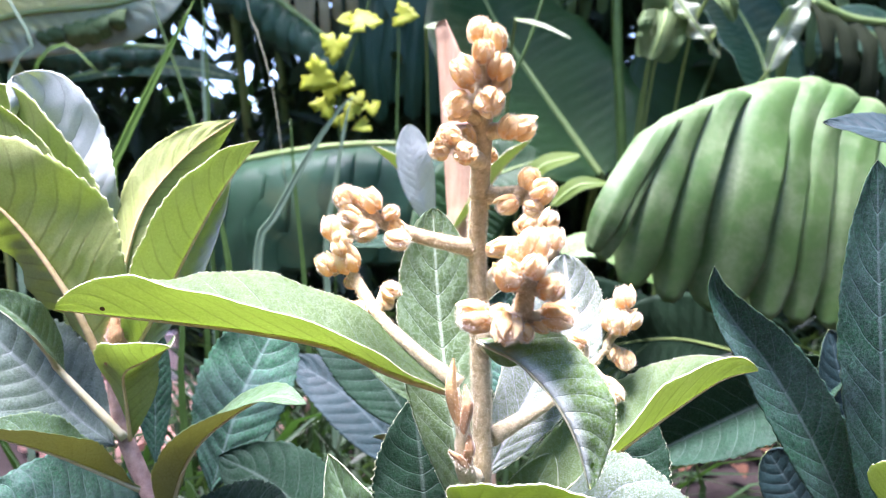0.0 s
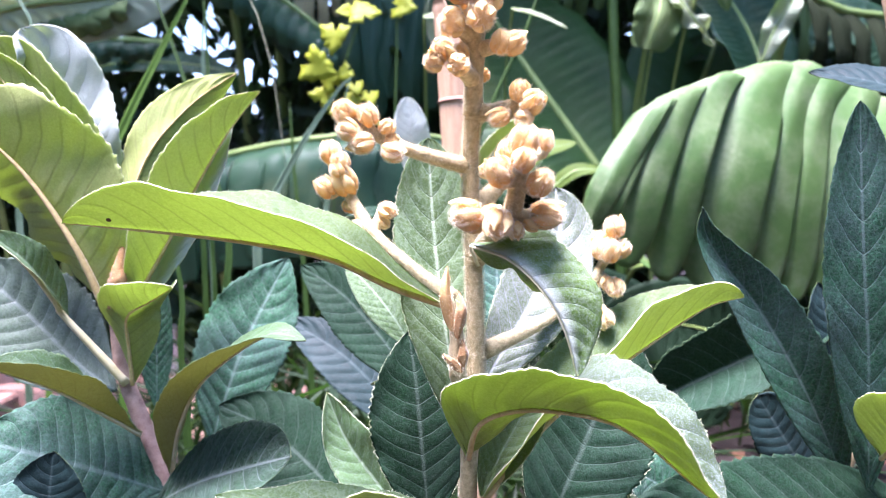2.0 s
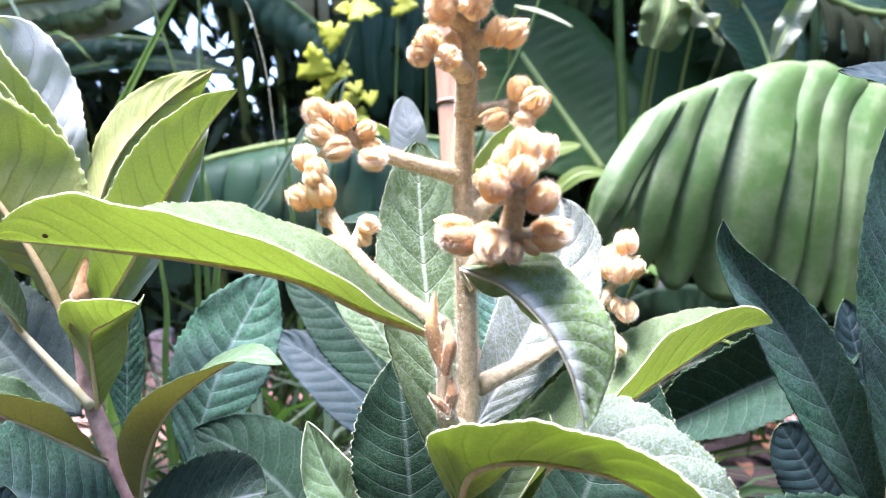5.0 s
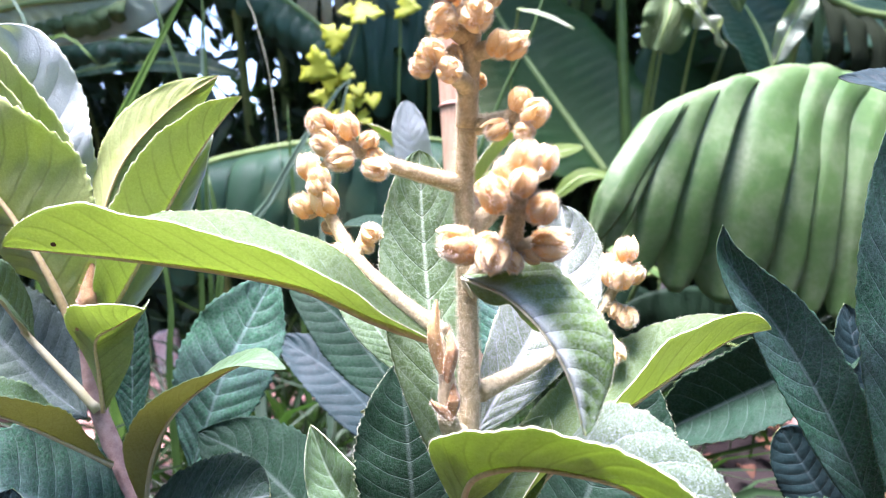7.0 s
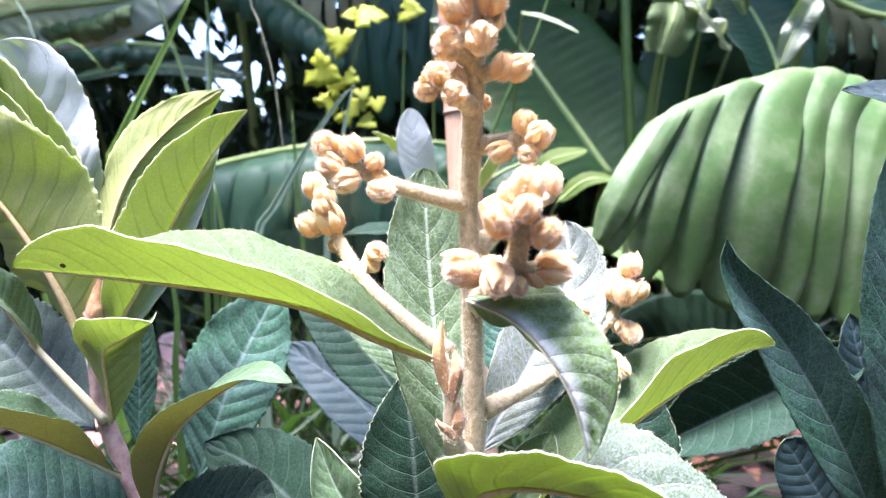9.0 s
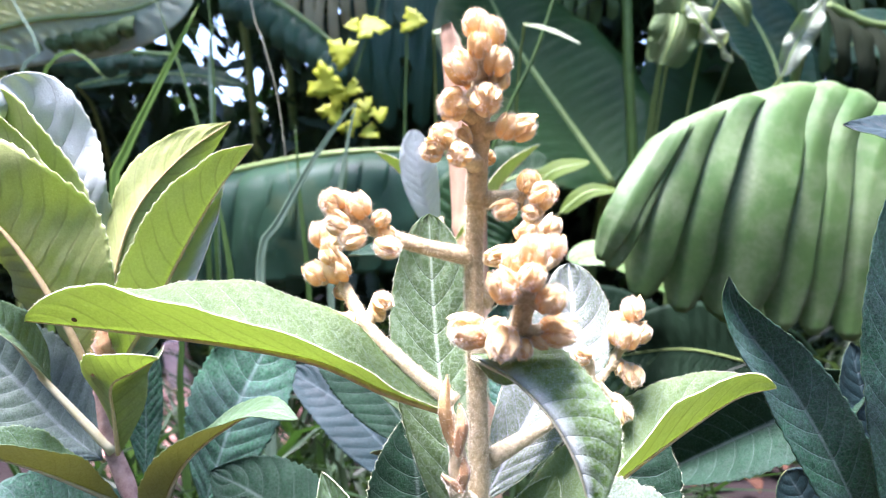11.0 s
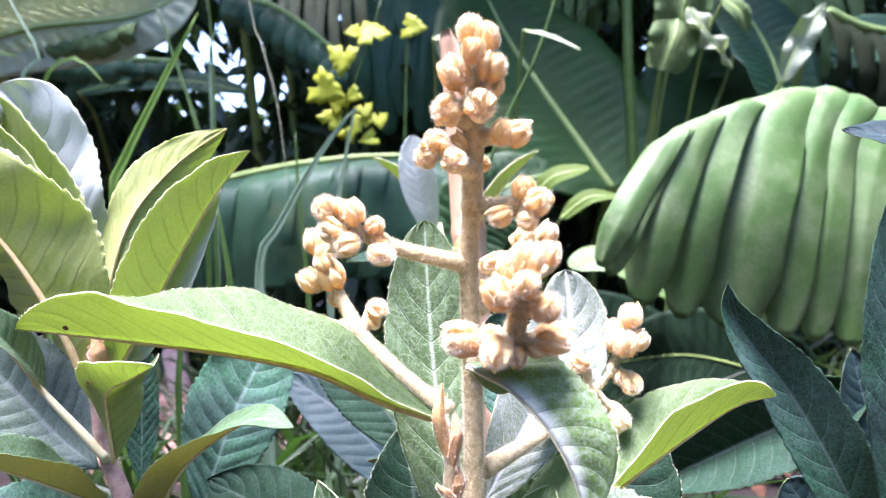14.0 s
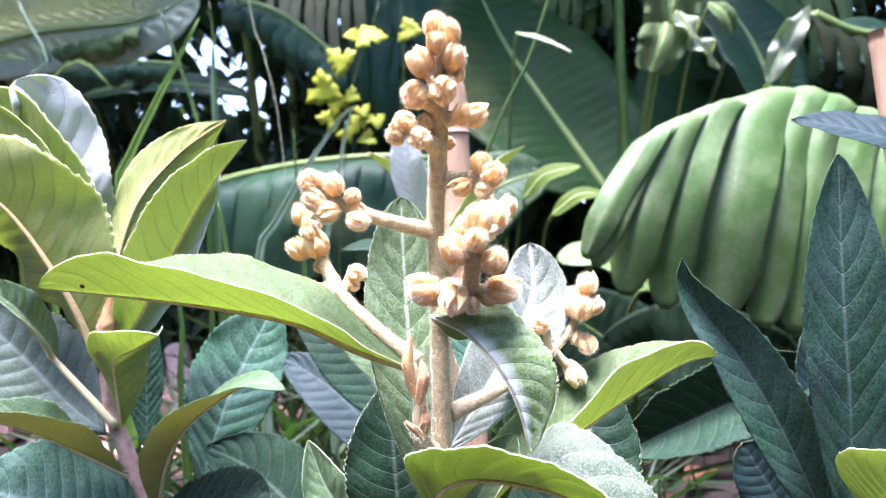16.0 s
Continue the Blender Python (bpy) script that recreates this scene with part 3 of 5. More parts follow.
# ---- ground ----
def ground_sheet():
    n = 90
    xs = np.sign(np.linspace(-1, 1, n)) * np.abs(np.linspace(-1, 1, n)) ** 3 * 60
    ys = np.sign(np.linspace(-1, 1, n)) * np.abs(np.linspace(-1, 1, n)) ** 3 * 60 + 1.5
    verts = [(x, y, 0.03 * noise.noise((x * 2.2, y * 2.2, 0.3)) + 0.012 * noise.noise((x * 9, y * 9, 1.3))) for y in ys for x in xs]
    faces = [(j * n + i, j * n + i + 1, (j + 1) * n + i + 1, (j + 1) * n + i) for j in range(n - 1) for i in range(n - 1)]
    tagged(mesh_object("ground", verts, faces, [SOIL]), "dark damp garden soil under the plants", "ground", kind="structure")


ground_sheet()


# ---- the flowering loquat shoot ----
loquat = empty("loquat_plant", (0.0176, 0.2952, 0.4622), "young loquat shoot with a felted flower spike of tan buds", "plant")
loquat.location.z = 0.0
SPIKE = [(0.019, 0.2804, 0.6776), (0.018, 0.2832, 0.6546), (0.0171, 0.287, 0.6305), (0.0165, 0.2928, 0.6081), (0.0158, 0.2976, 0.5847), (0.0167, 0.2982, 0.5582), (0.0178, 0.2977, 0.5289), (0.0184, 0.2971, 0.4994), (0.0182, 0.2974, 0.4666)]
ROOT = (SPIKE[-1][0] - 0.008, SPIKE[-1][1] + 0.03, -0.03)
main_stem = under(tube("stem", SPIKE + [((SPIKE[-1][0] * 2 + ROOT[0]) / 3, SPIKE[-1][1] + 0.012, 0.42), ROOT],
           [0.0026, 0.004, 0.0043, 0.0047, 0.005, 0.0054, 0.0066, 0.008], STEM, None, "thick upright stem with tan felt", 14, 70, 0.03, 1), loquat)

hairs(SPIKE, [0.0026, 0.004, 0.0043, 0.0046, 0.0048], 22000, 0.0019, STEM_FELT, main_stem, 2)

YG = "young leaf, grey-green felt above and yellow-green beneath"
# long leaf reaching out level, folded like a boat
leaf(loquat, "young", "long boat-folded leaf, yellow-green beneath, with a dark spot",
     [(0.0031, 0.2932, 0.5199), (-0.0216, 0.2887, 0.5287), (-0.0493, 0.2853, 0.5416), (-0.0842, 0.2837, 0.5488), (-0.122, 0.2839, 0.5533), (-0.1508, 0.2861, 0.5558), (-0.1759, 0.2882, 0.5578)], 0.066, (0, -0.05, 1), None, folds=((22, 30), (26, 40), (32, 44), (52, 36), (60, 38)),
     steps=90, across=13, shape=(0.95, 0.75), wave=0.0015, corr=0.0009, teeth=0.02, tooth_count=44)
mark = tube("leaf_spot", [(-0.1518, 0.2827, 0.559), (-0.1509, 0.2824, 0.5585), (-0.15, 0.2822, 0.5583)], [0.0007, 0.0009, 0.0005], LITTER, None, "small dark spot on the leaf", 8, 6, 0.2, 4)
under(mark, loquat)
# broad leaf behind the stem
leaf(loquat, "felted", "broad upright leaf showing its grey-green felted face",
     [(0.0133, 0.2986, 0.4502), (0.0082, 0.3069, 0.4758), (0.0022, 0.3199, 0.5136), (-0.0024, 0.3331, 0.5542), (-0.0056, 0.3427, 0.604)], 0.046, (0.1, -1, 0.25), None, (8, 14), steps=80, across=13, shape=(0.9, 0.62), corr=0.0008, wave=0.002)
# leaf arched over, hanging in front of the stem
leaf(loquat, "arched", "arched leaf hanging over with a pale grey midrib",
     [(0.0144, 0.2657, 0.5482), (0.0209, 0.2545, 0.5465), (0.0302, 0.2473, 0.5424), (0.0416, 0.2397, 0.5312), (0.0498, 0.2359, 0.5164), (0.055, 0.235, 0.4974)], 0.047, (0.3, -0.75, 0.6), (0.36, -0.86, 0.34), (6, -112), fold_end=(10, -135), steps=80, across=13, petiole=(0.0193, 0.2931, 0.5371),
     shape=(0.75, 0.8), corr=0.0008, wave=0.002, rib=0.0007)
# lowest arched leaf, reaching towards the viewer
leaf(loquat, "lowest", "lowest arched leaf, ribbed yellow-green beneath, felted above",
     [(0.0138, 0.2952, 0.4441), (0.0168, 0.2812, 0.4623), (0.0236, 0.2697, 0.4721), (0.0373, 0.258, 0.4785), (0.0541, 0.2481, 0.48), (0.0707, 0.2419, 0.4776), (0.0848, 0.2375, 0.4695), (0.0989, 0.2328, 0.4571), (0.1125, 0.2303, 0.4464)], 0.066, (-0.3, -0.05, 1), (0.3, -0.05, 1),
     folds=((-25, 78), (-20, 60), (-8, 38), (34, 48), (50, 28), (42, 8)), steps=100, across=13, shape=(0.82, 0.7), corr=0.0016, wave=0.003, rib=0.0012, teeth=0.04, tooth_count=36)
# low leaf pointing the other way
leaf(loquat, "felted", "low boat-folded leaf with a white felted face", [(0.0181, 0.2927, 0.3959), (0.0046, 0.2872, 0.4054), (-0.0186, 0.2797, 0.4155), (-0.0435, 0.2751, 0.4227), (-0.0733, 0.2734, 0.428), (-0.1009, 0.2736, 0.4333)], 0.036, (0, -0.05, 1), None,
     folds=((75, 45), (72, 42), (66, 38), (25, 25), (5, 15)), shape=(0.7, 0.7), wave=0.0015)
# leaf pointing out to the far side of the spike
leaf(loquat, "young", "leaf curving outward, yellow-green beneath",
     [(0.0225, 0.2991, 0.4219), (0.0524, 0.3146, 0.4508), (0.0861, 0.3288, 0.4729), (0.1259, 0.3401, 0.4966), (0.1529, 0.3458, 0.5111), (0.1719, 0.3461, 0.5158)], 0.062, (-0.5, -0.25, 0.85), (-0.2, -0.05, 1), folds=((32, 48), (40, 40), (42, 56), (42, 68)), steps=80, across=13, shape=(0.9, 0.7), wave=0.002)
# grey leaf behind the front buds
leaf(loquat, "grey", "upright grey felted leaf behind the buds",
     [(0.0207, 0.3038, 0.4733), (0.0373, 0.3249, 0.4944), (0.0544, 0.3412, 0.5183), (0.0696, 0.3577, 0.5471), (0.0691, 0.3654, 0.5782)], 0.048, (0.1, -1, 0.2), None, (12, 12), steps=70, shape=(0.9, 0.6))
leaf(loquat, "young", YG, [(0.0214, 0.303, 0.4201), (0.0326, 0.3101, 0.4402), (0.0474, 0.3212, 0.4615), (0.0574, 0.329, 0.4759)], 0.028, (-0.1, -1, 0.4), None, (10, 20), shape=(0.9, 0.8))
leaf(loquat, "dark", "dark green older leaf low on the stem", [(-0.005, 0.3587, 0.3743), (-0.0102, 0.3664, 0.4254), (-0.0138, 0.3732, 0.461), (-0.0186, 0.3798, 0.4907)], 0.062, (0.1, -1, 0.3), None, (8, 8), corr=0.0003)
leaf(loquat, "dark", "dark green older leaf with a pale midrib", [(0.0676, 0.3827, 0.3548), (0.0791, 0.3892, 0.3841), (0.0945, 0.4007, 0.4109), (0.1107, 0.4123, 0.4422), (0.13, 0.425, 0.478)], 0.088, (0, -1, 0.3), None, (8, 8), shape=(0.9, 0.7), corr=0.0009)
leaf(loquat, "blue", "blue-green older leaf", [(0.0485, 0.4137, 0.4693), (0.0419, 0.4252, 0.4979), (0.0408, 0.4368, 0.5279), (0.0448, 0.4381, 0.5515)], 0.04, (0, -1, 0.2), None, (8, 8))
leaf(loquat, "blue", "small blue-green leaf low on the stem", [(0.1732, 0.4176, 0.3513), (0.1579, 0.4236, 0.3702), (0.1441, 0.429, 0.379), (0.1299, 0.4339, 0.376)], 0.04, (0, -0.9, 0.5), None, (10, 10), shape=(0.9, 0.6))


# ---- buds ----
def bud_mesh(seed):
    """A felted bud: a stout oval body wrapped by broad overlapping bracts with ragged, parted tips."""
    rng = np.random.RandomState(seed)
    verts, faces, uvs = [], [], []

    def dome(fn, rings, segs, closed):
        base = len(verts)
        for i in range(rings + 1):
            for k in range(segs + (0 if closed else 1)):
                verts.append(fn(i / rings, k / segs))
                uvs.append((i / rings, 1.0 if closed else abs(2 * k / segs - 1)))
        cols = segs if closed else segs + 1
        for i in range(rings):
            for k in range(segs):
                a, b = base + i * cols + k, base + i * cols + (k + 1) % cols
                faces.append((a, b, b + cols, a + cols))

    def body(s, q):
        th, ph = math.pi * s, 2 * math.pi * q
        return (0.80 * math.sin(th) * math.cos(ph), 0.80 * math.sin(th) * math.sin(ph), -1.0 * math.cos(th) * 0.95)

    dome(body, 8, 14, True)
    count = 5
    p0 = rng.uniform(0, 6.28)
    for k in range(count):
        ph0 = p0 + 2 * math.pi * k / count + rng.uniform(-0.12, 0.12)
        reach = rng.uniform(0.86, 1.04)
        swell = rng.uniform(0.95, 1.1)
        flare = rng.uniform(-0.1, 0.55)
        tiltz = rng.uniform(-0.08, 0.08)

        def bract(s, q, ph0=ph0, reach=reach, swell=swell, flare=flare, tiltz=tiltz):
            th = math.pi * (0.06 + reach * 0.80 * s)
            wide = 0.80 * (1 - max(0, s - 0.5) ** 1.5 * 2.5) * min(1, 0.5 + 2 * s)
            d = (q - 0.5) * 2
            ph = ph0 + d * wide
            r = swell * (0.86 + 0.22 * math.sin(th) - 0.27 * d * d - 0.05 * d) + 0.03 * math.sin(7 * s + 3 * d)
            r += flare * max(0, s - 0.6) * 1.8
            return (r * math.sin(th) * math.cos(ph), r * math.sin(th) * math.sin(ph), -r * math.cos(th) * 1.02 + tiltz * s)

        dome(bract, 8, 6, False)
    verts[:] = [tuple(Vector(q) + 0.10 * noise.noise_vector(Vector(q) * 2.3 + Vector((seed, 0, 0))) + 0.035 * noise.noise_vector(Vector(q) * 7.0)) for q in verts]
    split = len(faces)
    for _ in range(2200):
        d = unit(rng.normal(size=3))
        side = unit(np.cross(d, rng.normal(size=3))) * 0.011
        tip = d * rng.uniform(1.06, 1.3) + rng.normal(size=3) * 0.06
        base = len(verts)
        verts.extend([tuple(d * 0.9 - side), tuple(d * 0.9 + side), tuple(tip)])
        uvs.extend([(1, 0)] * 3)
        faces.append((base, base + 1, base + 2))
    me = bpy.data.meshes.new("bud")
    me.from_pydata(verts, [], faces)
    index = np.empty(len(me.loops), dtype=np.int32)
    me.loops.foreach_get("vertex_index", index)
    me.uv_layers.new(name="UVMap").data.foreach_set("uv", np.asarray(uvs, dtype=np.float32)[index].ravel())
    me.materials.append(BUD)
    me.materials.append(FELT)
    me.polygons.foreach_set("material_index", [0] * split + [1] * (len(faces) - split))
    me.polygons.foreach_set("use_smooth", [True] * len(me.polygons))
    return me


BUDS = [bud_mesh(s) for s in range(7)]


def buds(branch, items, centre, seed, path=None):
    """Buds on a flower branch, each turned outward from the branch's axis."""
    rng = np.random.RandomState(seed)
    for x, y, z, r in items:
        ob = new("bud", BUDS[rng.randint(len(BUDS))])
        out = Vector((x, y, z)) - Vector(centre)
        out = out.normalized() + Vector(rng.uniform(-0.45, 0.45, 3)) + Vector((0, -0.15, 0.35))
        ob.rotation_mode = "QUATERNION"
        ob.rotation_quaternion = out.to_track_quat("Z", "Y")
        ob.location, ob.scale = (x, y, z), [r * rng.uniform(0.84, 0.98), r * rng.uniform(0.84, 0.98), r * rng.uniform(0.98, 1.16)]
        ob.parent = branch
        if path is not None:
            run = glide(path, 40)
            root = run[int(np.argmin(np.linalg.norm(run - np.array((x, y, z)) + np.array((0, 0, 0.003)), axis=1)))]
            foot = np.array((x, y, z)) - np.array(out.normalized()) * r * 0.8
            tube("bud_stalk", [tuple(root), tuple((root + foot) / 2 + np.array((0, 0, -0.0008))), tuple(foot)], [0.0026, 0.0024, 0.003], STEM, branch, "", 8, 8, 0.06, seed)
    return branch


def flower_branch(points, radii, items, centre, seed, label=""):
    br = tube("flower_branch", points, radii, STEM, None, label or "felted side branch with tan buds", 10, 30, 0.04, seed)
    buds(br, items, centre, seed, points)
    hairs(points, radii, 4500, 0.0016, STEM_FELT, br, seed)
    return under(br, loquat)


top = tube("flower_branch", SPIKE[:4], [0.003, 0.0045, 0.0046], STEM, None, "tip of the flower spike packed with buds", 10, 30, 0.06, 3)
buds(top, [(0.0159, 0.2785, 0.6785, 0.0058), (0.0221, 0.2763, 0.6746, 0.00528), (0.0169, 0.2709, 0.6678, 0.00471), (0.0244, 0.2746, 0.6624, 0.00597), (0.01, 0.2745, 0.6605, 0.00597), (0.0252, 0.2783, 0.6565, 0.00436), (0.02, 0.2729, 0.6479, 0.00666), (0.0158, 0.2749, 0.6487, 0.00432), (0.0068, 0.2768, 0.6467, 0.00628), (0.0146, 0.2885, 0.6594, 0.00502)], SPIKE[1], 4)
buds(top, [(0.0287, 0.2763, 0.6375, 0.00531), (0.0345, 0.2763, 0.6373, 0.00531), (0.0026, 0.2701, 0.6327, 0.00543), (-0.0014, 0.2698, 0.6273, 0.00473), (0.0092, 0.2687, 0.6258, 0.00494), (0.0109, 0.2822, 0.6342, 0.00444), (0.0216, 0.2938, 0.6271, 0.0036), (0.0138, 0.2817, 0.625, 0.00395)], SPIKE[2], 5)
under(top, loquat)
for a, b in (((0.0173, 0.2873, 0.6368), (0.0293, 0.2773, 0.6372)), ((0.0166, 0.2876, 0.6231), (0.0074, 0.274, 0.6303)), ((0.0177, 0.2856, 0.6415), (0.0075, 0.2778, 0.6459)), ((0.0166, 0.2877, 0.6243), (0.0097, 0.2707, 0.6252))):
    under(tube("bud_stalk", [a, b], [0.0042, 0.0032], STEM, None, "", 9, 6), loquat)
flower_branch([(0.0142, 0.2976, 0.5847), (0.0016, 0.2937, 0.5875), (-0.015, 0.288, 0.592), (-0.0285, 0.2843, 0.5979), (-0.0358, 0.2825, 0.6016)], [0.0042, 0.0034, 0.003, 0.003, 0.0025],
              [(-0.0425, 0.2808, 0.6078, 0.00543), (-0.0317, 0.2817, 0.6061, 0.0052), (-0.0386, 0.2888, 0.6075, 0.00457), (-0.0402, 0.2783, 0.5989, 0.0049), (-0.0342, 0.279, 0.5935, 0.00566), (-0.0229, 0.2824, 0.6009, 0.00398), (-0.02, 0.2798, 0.5895, 0.00518), (-0.021, 0.2841, 0.5949, 0.00376)], (-0.0287, 0.2863, 0.5979), 6)
flower_branch([(0.0074, 0.2962, 0.5201), (-0.0118, 0.301, 0.534), (-0.0313, 0.3089, 0.5511), (-0.0418, 0.3166, 0.5654), (-0.0508, 0.3214, 0.5806)], [0.0048, 0.0036, 0.0032, 0.003, 0.0024],
              [(-0.0553, 0.3201, 0.5937, 0.00564), (-0.0496, 0.3158, 0.5882, 0.00501), (-0.0544, 0.328, 0.5912, 0.00463), (-0.0576, 0.3182, 0.5754, 0.00562), (-0.0477, 0.3173, 0.578, 0.00645), (-0.0509, 0.3136, 0.5838, 0.00443), (-0.0485, 0.307, 0.5534, 0.00518), (-0.0404, 0.308, 0.5546, 0.0041), (-0.0253, 0.3105, 0.5636, 0.00468), (-0.0276, 0.3112, 0.5574, 0.00331), (-0.0466, 0.3247, 0.566, 0.00402)], (-0.0449, 0.3188, 0.5694), 7)
flower_branch([(0.0169, 0.2979, 0.6097), (0.0249, 0.2889, 0.609), (0.0315, 0.2809, 0.6096), (0.0377, 0.2769, 0.6105)], [0.0048, 0.0036, 0.003, 0.0028],
              [(0.0369, 0.2742, 0.6154, 0.00476), (0.0418, 0.2709, 0.61, 0.00548), (0.0382, 0.2715, 0.603, 0.00432), (0.0279, 0.2776, 0.6046, 0.00484), (0.0338, 0.2817, 0.6068, 0.00246)], (0.0333, 0.2798, 0.6083), 8)
flower_branch([(0.0189, 0.3006, 0.5648), (0.0306, 0.3062, 0.5763), (0.0405, 0.3107, 0.5869), (0.0454, 0.3121, 0.5939)], [0.0048, 0.004, 0.0035, 0.003],
              [(0.0293, 0.3096, 0.5846, 0.00554), (0.0249, 0.3136, 0.5834, 0.00375), (0.0419, 0.3092, 0.5959, 0.00529), (0.0514, 0.3123, 0.5974, 0.00465), (0.0382, 0.3131, 0.5941, 0.0035), (0.0417, 0.3075, 0.5831, 0.00367), (0.0351, 0.3157, 0.5857, 0.00378)], (0.0408, 0.3117, 0.5869), 9)
flower_branch([(0.0196, 0.2974, 0.5416), (0.0259, 0.2699, 0.5534), (0.0306, 0.2523, 0.5605), (0.0327, 0.245, 0.5744), (0.035, 0.2425, 0.5832)], [0.0055, 0.005, 0.0046, 0.0038, 0.003],
              [(0.0122, 0.2483, 0.5605, 0.00659), (0.0153, 0.2561, 0.5574, 0.00469), (0.025, 0.2441, 0.557, 0.00582), (0.0322, 0.2479, 0.5542, 0.00364), (0.0445, 0.2483, 0.5605, 0.00614), (0.0389, 0.2502, 0.5582, 0.00412), (0.0341, 0.2398, 0.589, 0.0059), (0.0334, 0.2333, 0.5812, 0.00469), (0.025, 0.2401, 0.5773, 0.0057), (0.0407, 0.2389, 0.5729, 0.00568), (0.0435, 0.2518, 0.5903, 0.00481), (0.029, 0.2496, 0.586, 0.00455), (0.0221, 0.2533, 0.5609, 0.00417)], (0.0318, 0.2487, 0.5678), 10, "front flower branch with fat pinkish tan buds")
flower_branch([(0.0225, 0.2989, 0.4947), (0.0541, 0.3254, 0.504), (0.0803, 0.3452, 0.5191), (0.0935, 0.353, 0.5331), (0.0982, 0.3556, 0.5453)], [0.0046, 0.0034, 0.003, 0.0028, 0.0024],
              [(0.1005, 0.3531, 0.5545, 0.00626), (0.0921, 0.3505, 0.5424, 0.0056), (0.0963, 0.3474, 0.5413, 0.00617), (0.1045, 0.3515, 0.5422, 0.00531), (0.093, 0.3567, 0.5474, 0.00506), (0.1002, 0.3493, 0.5206, 0.0056), (0.0949, 0.3505, 0.5238, 0.00406), (0.0926, 0.3434, 0.504, 0.00583), (0.0903, 0.3476, 0.5075, 0.00434), (0.0724, 0.3419, 0.5324, 0.00487)], (0.0947, 0.3539, 0.5313), 11)

# young shoot bud beside the stem, wrapped in rusty bracts
bud_shoot = tube("shoot_bud", [(0.0146, 0.29, 0.4779), (0.0096, 0.2824, 0.4863), (0.009, 0.2793, 0.5029), (0.0075, 0.279, 0.5157), (0.0052, 0.2784, 0.5234)], [0.005, 0.0042, 0.0036, 0.003, 0.0018], STEM, None, "small furled shoot in rusty bracts", 10, 20, 0.12, 12)
for pts, w, n, m in (([(0.0069, 0.2756, 0.5079), (0.0039, 0.2734, 0.5248), (0.0047, 0.2771, 0.5378)], 0.0068, (0.2, -1, 0), BRACT), ([(0.009, 0.2784, 0.5057), (0.0059, 0.2773, 0.5212), (0.006, 0.2809, 0.5329)], 0.006, (0.9, -0.5, 0), BRACT),
                     ([(0.0093, 0.2734, 0.5049), (0.0117, 0.272, 0.5173), (0.0098, 0.2755, 0.5267)], 0.0075, (0.5, -1, 0), BUD_RUST), ([(0.0114, 0.2766, 0.4887), (0.013, 0.274, 0.4972), (0.0114, 0.2754, 0.5047)], 0.008, (0.7, -1, 0), BUD_RUST),
                     ([(0.0104, 0.2746, 0.4895), (0.0059, 0.2719, 0.495), (0.0024, 0.2721, 0.4984)], 0.005, (-0.4, -1, 0.3), BUD_RUST)):
    b = blade("bract", pts, w, n, None, (-35, -35), materials=[m, BUD_RUST, BUD_RUST], steps=40, across=4, teeth=0.03, corr=0.0007, shape=(0.5, 0.7), thick=0.0008)
    b.parent = bud_shoot
    hairs(pts, [w * 0.4, w * 0.5, w * 0.1], 350, 0.001, FELT, b, 61)
under(bud_shoot, loquat)


# ---- the second loquat shoot ----
second = empty("loquat_plant", (-0.2034, 0.4658, 0.3544), "young loquat shoot with a tuft of upright yellow-green leaves", "plant")
second.location.z = 0.0
LS = [(-0.2406, 0.4613, 0.4986), (-0.2394, 0.4621, 0.4754), (-0.2358, 0.4643, 0.441), (-0.2219, 0.4663, 0.4018), (-0.2043, 0.4679, 0.3556), (-0.1933, 0.4708, 0.3169)]
under(tube("stem", LS + [(LS[-1][0] + 0.02, LS[-1][1] + 0.01, 0.3), (LS[-1][0] + 0.03, LS[-1][1] + 0.02, -0.03)], [0.005, 0.006, 0.007, 0.008, 0.0085, 0.009, 0.0095], STEM_OLD, None, "pinkish brown stem with leaf scars", 12, 60, 0.14, 21), second)
tip = tube("shoot_bud", [(-0.2294, 0.447, 0.4953), (-0.229, 0.4449, 0.5141), (-0.2264, 0.4467, 0.5403)], [0.008, 0.0072, 0.001], BUD_RUST, None, "rust-coloured growing tip", 9, 12, 0.3, 22)
hairs([(-0.2294, 0.447, 0.4953), (-0.229, 0.4449, 0.5141), (-0.2264, 0.4467, 0.5403)], [0.008, 0.0072, 0.001], 1600, 0.004, BRACT, tip, 23)
under(tip, second)
UN = "upright young leaf, yellow-green underside"
leaf(second, "young", "large young leaf, yellow-green underside with a brown midrib", [(-0.2435, 0.4572, 0.4971), (-0.2579, 0.4493, 0.5369), (-0.282, 0.4445, 0.5791), (-0.3067, 0.4411, 0.6085), (-0.3385, 0.4372, 0.6314)], 0.125, (0.35, 0.9, 0.35), None, (18, 14), shape=(0.8, 0.6), rib=0.0024, wave=0.003)
leaf(second, "young", UN, [(-0.247, 0.4672, 0.4965), (-0.2671, 0.4698, 0.5463), (-0.2898, 0.4729, 0.6055), (-0.3137, 0.4718, 0.6597), (-0.3389, 0.4673, 0.6895)], 0.095, (0.45, 0.85, 0.25), None, (10, 15), shape=(0.8, 0.6), wave=0.003)
leaf(second, "young", UN, [(-0.2458, 0.4555, 0.5015), (-0.2843, 0.455, 0.5876), (-0.3057, 0.4531, 0.6479), (-0.3308, 0.4451, 0.6856)], 0.06, (0.3, 0.9, 0.3), None, (20, 20))
